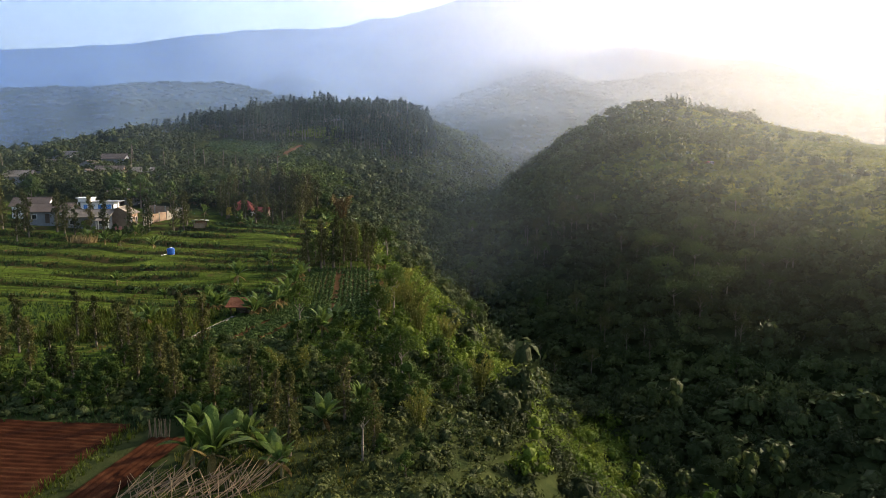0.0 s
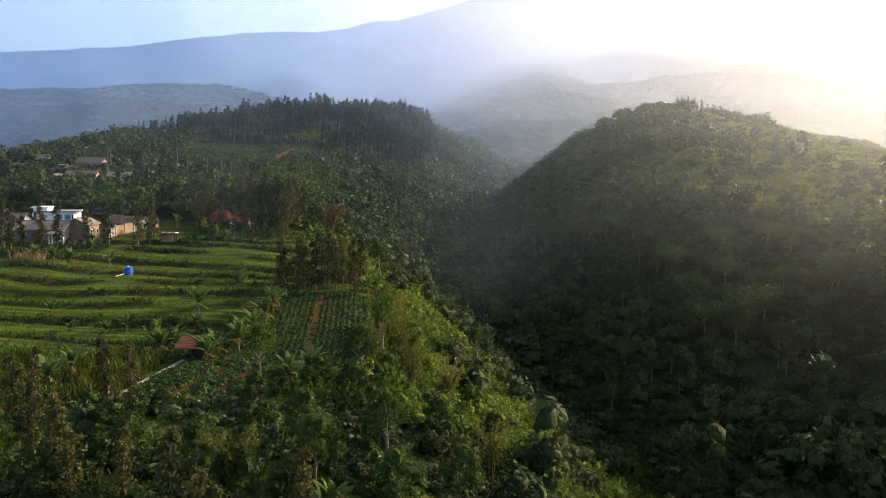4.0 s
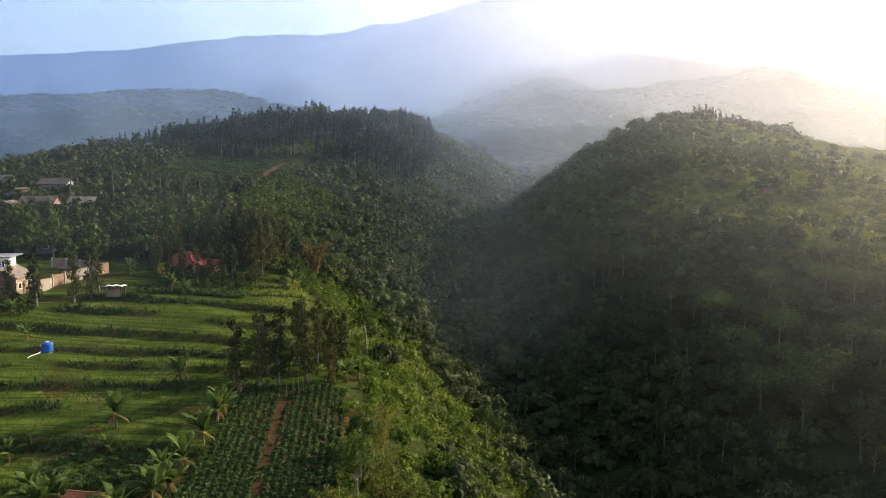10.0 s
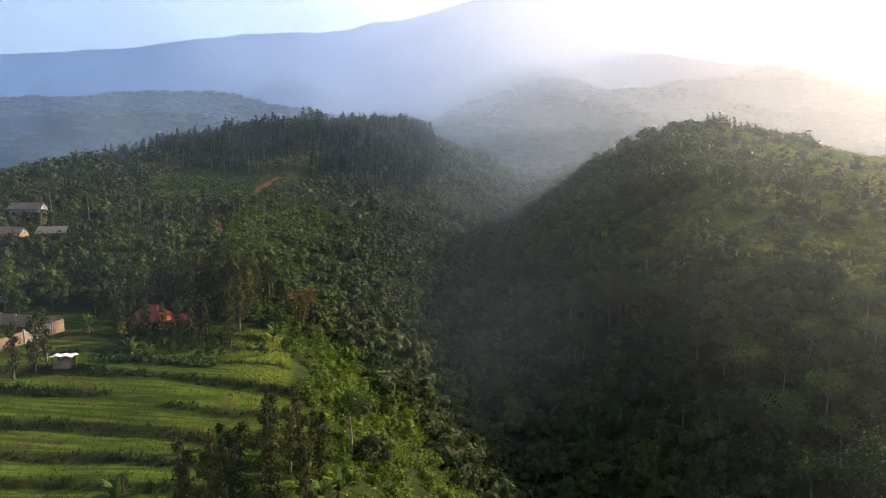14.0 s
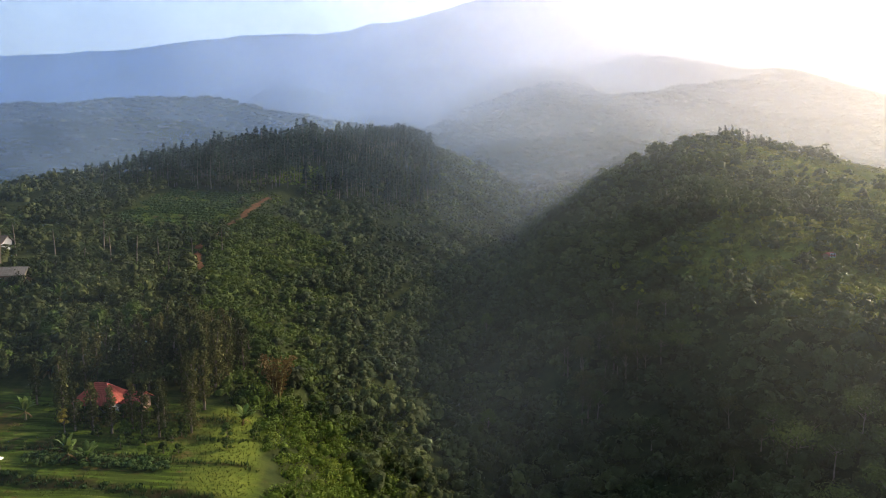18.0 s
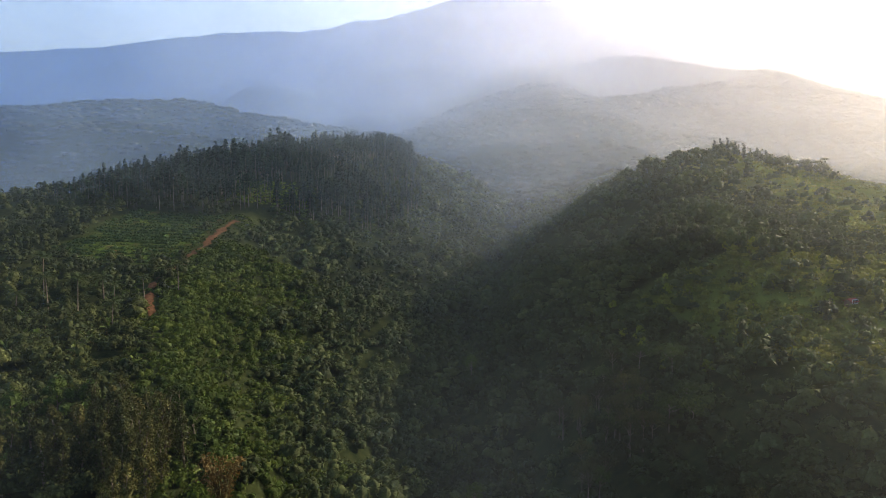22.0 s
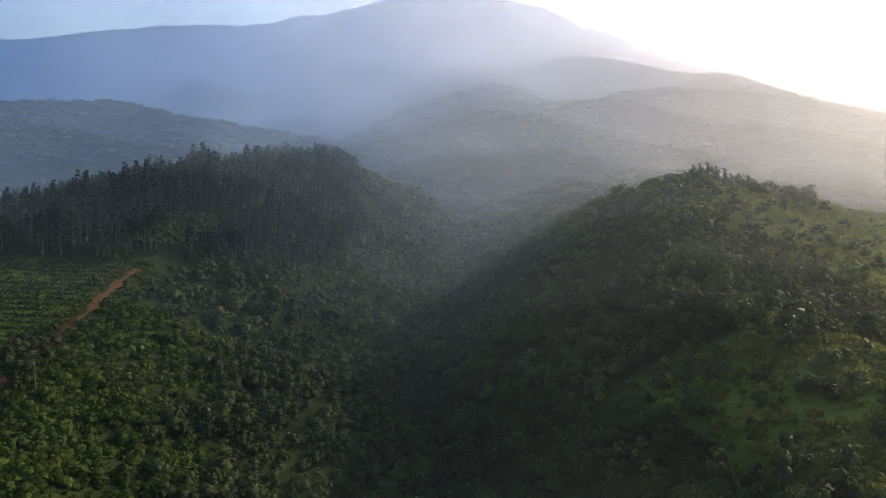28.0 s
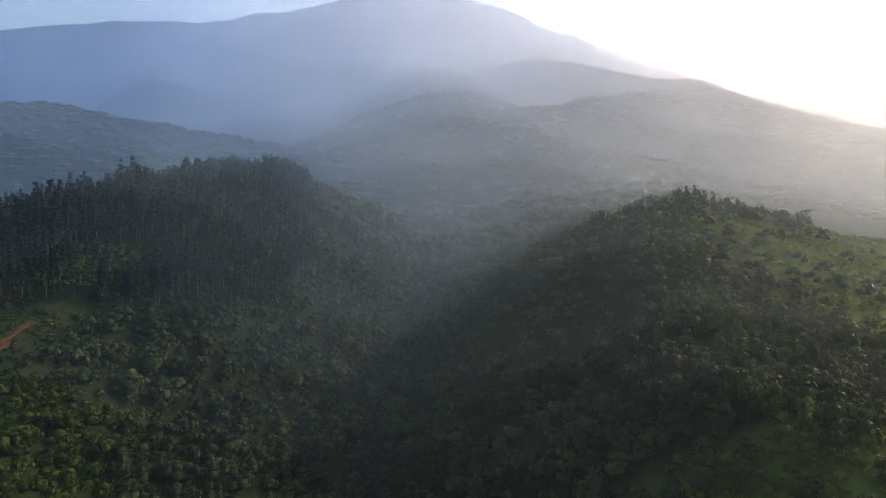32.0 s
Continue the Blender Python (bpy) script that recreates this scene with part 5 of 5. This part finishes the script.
# field hut with a tiled roof
hut = tagged(new("field_hut", None), "small field hut with orange tiled roof on wooden posts", "hut")
hut.matrix_basis = at_ground(-26.6, 98.6, 0.9, -8)
for x in (-1.4, 1.4):
    for y in (-1.0, 1.0):
        box_part("post", WOOD_DARK, hut, (x - 0.06, x + 0.06, y - 0.06, y + 0.06, -0.2, 1.75 + (0.35 if y > 0 else 0)))
box_part("back_wall", WOOD_DARK, hut, (-1.4, 1.4, 1.07, 1.12, 0, 1.9))
box_part("side_wall", BRICKWORK, hut, (1.47, 1.52, -1.0, 1.0, 0, 1.7))
box_part("bench", WOOD_DARK, hut, (-1.2, 1.1, -0.2, 0.9, 0.4, 0.5))
sheet("roof_slope", TILE_ORANGE, hut, ((-1.95, -1.75, 1.45), (1.95, -1.75, 1.45), (1.95, 0.25, 2.45), (-1.95, 0.25, 2.45)), 8, 16, 0.06, 0.04)
sheet("roof_slope", TILE_ORANGE, hut, ((1.95, 1.7, 1.75), (-1.95, 1.7, 1.75), (-1.95, 0.25, 2.45), (1.95, 0.25, 2.45)), 6, 16, 0.06, 0.04)
part_from("ridge_cap", mesh_from("ridge_cap", *tube([(-1.95, 0.25, 2.56), (0, 0.25, 2.53), (1.95, 0.25, 2.56)], [0.11, 0.11, 0.11], 6), TILE_ORANGE, (), True), hut)

# concrete water channel
channel = tagged(new("water_channel", None), "narrow grey concrete water channel beside the crop beds", "channel")
for k in range(11):
    x, y = -29.4 + 0.215 * k, 81.5 + 1.42 * k
    z = float(ground_z(x, y))
    bm = bmesh.new()
    box(bm, -0.2, -0.13, -0.7, 0.7, -0.2, 0.3), box(bm, 0.13, 0.2, -0.7, 0.7, -0.2, 0.3), box(bm, -0.13, 0.13, -0.7, 0.7, -0.2, 0.1)
    o = part("segment", bm, CONCRETE, channel)
    o.matrix_basis = pose(x, y, z, 0, 0, -8.6)

# water tank with its hose
tank = tagged(new("water_tank", None), "blue plastic water tank standing in the terraced field", "water tank")
tank.matrix_basis = at_ground(-50.0, 137.7, 0.74, 0, 0.1)
prof = [(0.0, 0.02), (0.8, 0.02), (0.86, 0.1)] + [(0.88 + (0.025 if k % 2 else 0), 0.2 + k * 0.16) for k in range(8)] + [(0.84, 1.5), (0.6, 1.66), (0.3, 1.72), (0.0, 1.73)]
n = 24
v = [(p * math.cos(2 * math.pi * j / n), p * math.sin(2 * math.pi * j / n), z) for p, z in prof for j in range(n)]
f = [(i * n + j, i * n + (j + 1) % n, (i + 1) * n + (j + 1) % n, (i + 1) * n + j) for i in range(len(prof) - 1) for j in range(n)]
part_from("body", mesh_from("body", np.array(v), np.array(f), BLUE_PLASTIC, (), True), tank)
part_from("lid", mesh_from("lid", *tube([(0, 0, 1.7), (0, 0, 1.8), (0, 0, 1.83), (0, 0, 1.84)], [0.28, 0.28, 0.24, 0.01], 14), WHITE_PLASTIC, (), True), tank, "white screw lid")
part_from("overflow_pipe", mesh_from("overflow_pipe", *tube([(-0.75, -0.4, 1.5), (-0.98, -0.42, 1.45), (-1.0, -0.42, 0.9)], [0.05, 0.05, 0.05], 6), WHITE_PLASTIC, (), True), tank, "white pipe")
box_part("plinth", CONCRETE, tank, (-1.0, 1.0, -1.0, 1.0, -0.4, 0.015))
hose_pts = [(-50.4 + 0.03 * k + 0.12 * math.sin(k * 0.8), 136.8 - 0.42 * k) for k in range(9)]
hose = new("hose", mesh_from("hose", *tube([(x, y, float(ground_z(x, y)) + 0.22) for x, y in hose_pts], [0.045] * 9, 6), WHITE_PLASTIC, (), True))
tagged(hose, "pale water hose lying across the grass", "hose")

# shelter with a white sheet on top
shed = tagged(new("field_shelter", None), "low brick shelter with a white plastic sheet roof", "shelter")
shed.matrix_basis = at_ground(-53.0, 164.3, 1.0, 6)
for x in (-1.2, 1.2):
    for y in (-0.9, 0.9):
        box_part("post", WOOD_DARK, shed, (x - 0.06, x + 0.06, y - 0.06, y + 0.06, -0.2, 1.4))
box_part("low_wall", BRICKWORK, shed, (-1.14, 1.14, -0.95, -0.8, -0.2, 0.85))
box_part("back_wall", BRICKWORK, shed, (-1.14, 1.14, 0.8, 0.95, -0.2, 1.3))
u, w = np.meshgrid(np.linspace(-1.6, 1.6, 15), np.linspace(-1.35, 1.35, 13))
zz = 1.5 - 0.1 * w + 0.07 * np.sin(u * 5 + w * 2) + 0.05 * np.sin(w * 7) - 0.25 * np.clip(np.abs(u) - 1.25, 0, 1) ** 1.2
i = np.arange(u.size).reshape(u.shape)
f = np.stack([i[:-1, :-1], i[:-1, 1:], i[1:, 1:], i[1:, :-1]], -1).reshape(-1, 4)
part_from("sheet", mesh_from("sheet", np.concatenate([np.stack([u, w, zz], -1).reshape(-1, 3), np.stack([u, w, zz - 0.05], -1).reshape(-1, 3)]), np.concatenate([f, f[:, ::-1] + u.size]), WHITE_PLASTIC, (), True), shed, "creased white plastic sheet")

# the white two-storey house
villa = tagged(new("white_house", None), "white plastered two-storey house with flat roof and blue windows", "house")
villa.matrix_basis = pose(-79.0, 174.0, float(ground_z(-79, 174)) - 0.6, 0, 0, 8) @ Matrix.Diagonal((0.65, 0.65, 0.7, 1))
bm = bmesh.new()
box(bm, -5.5, 5.5, -3.5, -3.3, -0.5, 5.6), box(bm, -5.5, 5.5, 3.3, 3.5, -0.5, 5.6), box(bm, -5.5, -5.3, -3.3, 3.3, -0.5, 5.6), box(bm, 5.3, 5.5, -3.3, 3.3, -0.5, 5.6)
part("wall", bm, PLASTER_WHITE, villa)
bm = bmesh.new()
box(bm, -6.0, 7.4, -4.3, 3.9, 5.6, 5.85)
bmesh.ops.bevel(bm, geom=bm.edges[:], offset=0.04, segments=1, affect="EDGES")
part("roof_slab", bm, PLASTER_GREY, villa)
box_part("stair_tower", PLASTER_WHITE, villa, (-6.2, -2.0, -3.9, 1.5, 5.86, 6.9), round_by=0.05)
box_part("tower_roof", PLASTER_WHITE, villa, (-6.8, -1.6, -4.4, 1.9, 6.91, 7.1))
box_part("floor_band", PLASTER_WHITE, villa, (-5.6, 7.2, -4.2, -3.51, 2.7, 2.95))
for x in (-6.3, 6.9):
    box_part("pillar", PLASTER_WHITE, villa, (x - 0.14, x + 0.14, -4.15, -3.87, -0.4 if x > 0 else 2.95, 5.59))
for x in (0.2, 2.7):
    window(villa, x, x + 1.9, 3.3, 4.9, -3.56, PLASTER_WHITE, BLUE_PAINT, 3)
window(villa, 4.85, 5.4, 3.3, 4.9, -3.56, PLASTER_WHITE, DARK_GLASS, 1)
window(villa, -4.6, -3.2, 3.3, 4.9, -3.56, PLASTER_WHITE, BLUE_PAINT, 2)
rail = box_part("balustrade", PLASTER_WHITE, villa, (5.6, 7.2, -4.15, -4.05, 2.96, 3.8))

# the low houses in front
gable_house(-84.5, 163.5, 6, 8, 6.5, 2.7, 1.3, PLASTER_GREY, ROOF_BROWN, "low grey house with old brown roof", over=0.7)
gable_house(-74.8, 160.5, 4, 8.5, 6, 2.7, 1.1, PLASTER_GREY, ROOF_TIN, "low grey house with pale sheet roof", over=0.7)
gable_house(-69.5, 163.5, 96, 5.5, 4.6, 2.9, 1.2, BRICKWORK, ROOF_TIN, "small brick house with pale gabled sheet roof", over=0.5)
gable_house(-92.5, 170.5, 10, 7, 6, 2.8, 1.5, PLASTER_WHITE, ROOF_BROWN, "white village house with brown roof", over=0.6)
porch = tagged(new("porch_canopy", None), "small pale canopy on posts before the grey house", "canopy")
porch.matrix_basis = at_ground(-70.6, 155.9, 1.0, 4)
for x in (-1.0, 1.0):
    box_part("post", PLASTER_WHITE, porch, (x - 0.05, x + 0.05, -0.7, -0.6, -0.3, 2.0))
    box_part("post", PLASTER_WHITE, porch, (x - 0.05, x + 0.05, 0.6, 0.7, -0.3, 2.3))
sheet("roof_slope", ROOF_TIN, porch, ((-1.3, -1.0, 2.0), (1.3, -1.0, 2.0), (1.3, 0.9, 2.4), (-1.3, 0.9, 2.4)), 4, 8, 0.03, 0.02)
board = tagged(new("sign_board", None), "faded red board on two legs before the houses", "board")
board.matrix_basis = at_ground(-66.0, 152.9, 1.0, 5)
box_part("panel", PINK_PAINT, board, (-0.65, 0.65, -0.04, 0.04, 0.7, 1.4))
for x in (-0.5, 0.5):
    box_part("leg", WOOD_DARK, board, (x - 0.04, x + 0.04, 0.045, 0.11, -0.2, 1.35))

# boundary wall of the yard
yard_wall = tagged(new("boundary_wall", None), "weathered brick and plaster boundary wall with piers", "wall")
n = 6
for k in range(n):
    a, b = k / n, (k + 1) / n
    x0, y0, x1, y1 = -66.0 + 4.7 * a, 166.0 + 15.0 * a, -66.0 + 4.7 * b, 166.0 + 15.0 * b
    z = float(ground_z(x0, y0))
    o = box_part("panel", BRICKWORK if k in (1, 2, 5) else CONCRETE, yard_wall, (-0.08, 0.08, 0.16, 2.47, -0.5, 2.0))
    o.matrix_basis = pose(x0, y0, z, 0, 0, math.degrees(math.atan2(-(x1 - x0), y1 - y0)))
    o = box_part("pier", CONCRETE, yard_wall, (-0.15, 0.15, -0.15, 0.15, -0.5, 2.2), round_by=0.02)
    o.matrix_basis = pose(x0, y0, z, 0, 0, 7)
side_wall = tagged(new("boundary_wall", None), "dark weathered back wall of the yard", "wall")
for k in range(4):
    x0 = -61.5 - 2.6 * k
    o = box_part("panel", BRICKWORK, side_wall, (0.16, 2.44, -0.08, 0.08, -0.5, 2.0))
    o.matrix_basis = pose(x0 - 2.6, 181 + 0.2 * k, float(ground_z(x0, 181.0)), 0, 0, -4)
    o = box_part("pier", CONCRETE, side_wall, (-0.15, 0.15, -0.15, 0.15, -0.5, 2.2), round_by=0.02)
    o.matrix_basis = pose(x0 - 2.6, 181 + 0.2 * k, float(ground_z(x0, 181.0)), 0, 0, -4)


# the red-roofed house among the trees
def hip_house(x, y, turn, w, d, h, rise, label):
    root = tagged(new("hip_roofed_house", None), label, "house")
    root.matrix_basis = at_ground(x, y, 1.0, turn)
    t = 0.15
    bm = bmesh.new()
    box(bm, -w / 2, w / 2, -d / 2, -d / 2 + t, -0.6, h), box(bm, -w / 2, w / 2, d / 2 - t, d / 2, -0.6, h)
    box(bm, -w / 2, -w / 2 + t, -d / 2 + t, d / 2 - t, -0.6, h), box(bm, w / 2 - t, w / 2, -d / 2 + t, d / 2 - t, -0.6, h)
    part("wall", bm, PLASTER_WHITE, root)
    o = 0.7
    e, g, z0, z1, rl = w / 2 + o, d / 2 + o, h - 0.3, h + rise, w * 0.18
    A, B, C, D, P, Q = (-e, -g, z0), (e, -g, z0), (e, g, z0), (-e, g, z0), (-rl, 0, z1), (rl, 0, z1)
    for c in ((A, B, Q, P), (C, D, P, Q), (B, C, Q, Q), (D, A, P, P)):
        sheet("roof_slope", TILE_RED, root, c, 11, 18, 0.05, 0.045)
    for a, b in ((P, Q), (A, P), (B, Q), (C, Q), (D, P)):
        mid = tuple((np.array(a) + np.array(b)) / 2 + (0, 0, 0.08))
        part_from("ridge_cap", mesh_from("ridge_cap", *tube([tuple(np.array(a) + (0, 0, 0.09)), mid, tuple(np.array(b) + (0, 0, 0.12))], [0.12, 0.12, 0.12], 6), TILE_RED, (), True), root)
    box_part("door", WOOD_DARK, root, (-0.5, 0.5, -d / 2 - 0.05, -d / 2 - 0.004, 0, 2.0))
    window(root, -2.4, -1.2, 0.9, 1.9, -d / 2 - 0.05, PLASTER_WHITE)
    window(root, 1.2, 2.4, 0.9, 1.9, -d / 2 - 0.05, PLASTER_WHITE)
    return root


hip_house(-48.7, 184.8, -6, 4.9, 4.6, 2.0, 2.0, "house with bright red hipped tile roof among trees")
gable_house(-44.3, 186.0, -6, 2.6, 3.2, 1.7, 0.9, BRICKWORK, TILE_RED, "small annex with red tiled roof", name="annex", over=0.4, holes=False)
# village roofs among the trees
for x, y, turn, w, d, wall, roof, label in (
        (-106, 242, 8, 8, 7, BRICKWORK, ROOF_BROWN, "village house with steep brown tiled roof and brick gables"),
        (-98.6, 250, 12, 6, 5, BRICKWORK, ROOF_TIN, "long village house with pale metal roof"),
        (-119, 257, 95, 8, 7, PLASTER_GREY, ROOF_BROWN, "brown-roofed house half hidden by trees"),
        (-132, 254, 20, 7, 6, PLASTER_GREY, ROOF_BROWN, "village house with dull brown tiled roof"),
        (-119, 276, 5, 8, 6, PLASTER_GREY, ROOF_BROWN, "distant house with brown roof among palms"),
        (-137, 277, -10, 7, 6, PLASTER_GREY, ROOF_TIN, "distant house with pale roof among palms"),
        (-110, 235, 100, 6, 5, PLASTER_GREY, ROOF_BROWN, "small house with brown gabled roof"),
        (-128, 228, 10, 9, 6, PLASTER_GREY, ROOF_TIN, "grey village house with pale sheet roof"),
        (-84, 199, 15, 7, 6, PLASTER_GREY, ROOF_BROWN, "dark village house behind banana plants"),
        (91.5, 260.5, 25, 2.2, 1.7, BRICKWORK, TILE_RED, "lonely hut with red tiled roof on the hillside")):
    gable_house(x, y, turn, w, d, 2.8 if x < 0 else 1.4, d * 0.25, wall, roof, label, over=0.5 if x < 0 else 0.2)
# feathery flat-topped trees and lime-coloured shrubs on the hill across the valley
flat_kinds = several(lambda k: broad_tree(530 + k, 7.5, 4.2, 620, 0.24, LEAF_FEATHER, BARK_PALE, "flat-topped tree with layered feathery green crown", "feathery_tree", "tree", 0.72), 3)
plants(flat_kinds, strewn(24, 50, 78, 156, 202, 0.8, 1.25, 11, 3.6) + strewn(8, 34, 52, 236, 262, 0.7, 1.0, 12, 3.5))
lime_kinds = several(lambda k: broad_tree(540 + k, 2.6, 1.4, 260, 0.14, LEAF_LIME, BARK, "low shrub with bright lime-yellow leaves", "lime_shrub", "shrub", 0.2), 2)
plants(lime_kinds, strewn(26, 46, 88, 246, 300, 0.7, 1.2, 13, 3.0) + strewn(8, 84, 110, 236, 290, 0.7, 1.1, 14, 4.0))
# bushes before the red-roofed house
plants(small_kinds, [(-51.6, 181.2, 0.8), (-49.9, 180.8, 0.9), (-48.2, 181.0, 0.85), (-46.6, 181.4, 0.8), (-44.8, 182.6, 0.7), (-43.2, 183.4, 0.75)])
# small dark trees on the summit of the hill
plants(round_kinds, [(118, 441, 0.42), (153, 418, 0.62), (186, 392, 0.55), (108, 425, 0.4)])
cypress = several(lambda k: broad_tree(520 + k, 6.5, 1.0, 240, 0.26, LEAF_PINE, BARK, "dark upright tree on the bare hilltop", "hilltop_tree", "tree", 0.1, True), 3)
plants(cypress, [(131 + 1.75 * k + 0.8 * math.sin(k * 2.7), 448 + 0.55 * k + 1.5 * math.cos(k * 1.9), 0.95 + 0.3 * math.sin(k * 1.7 + 0.5)) for k in range(17)])
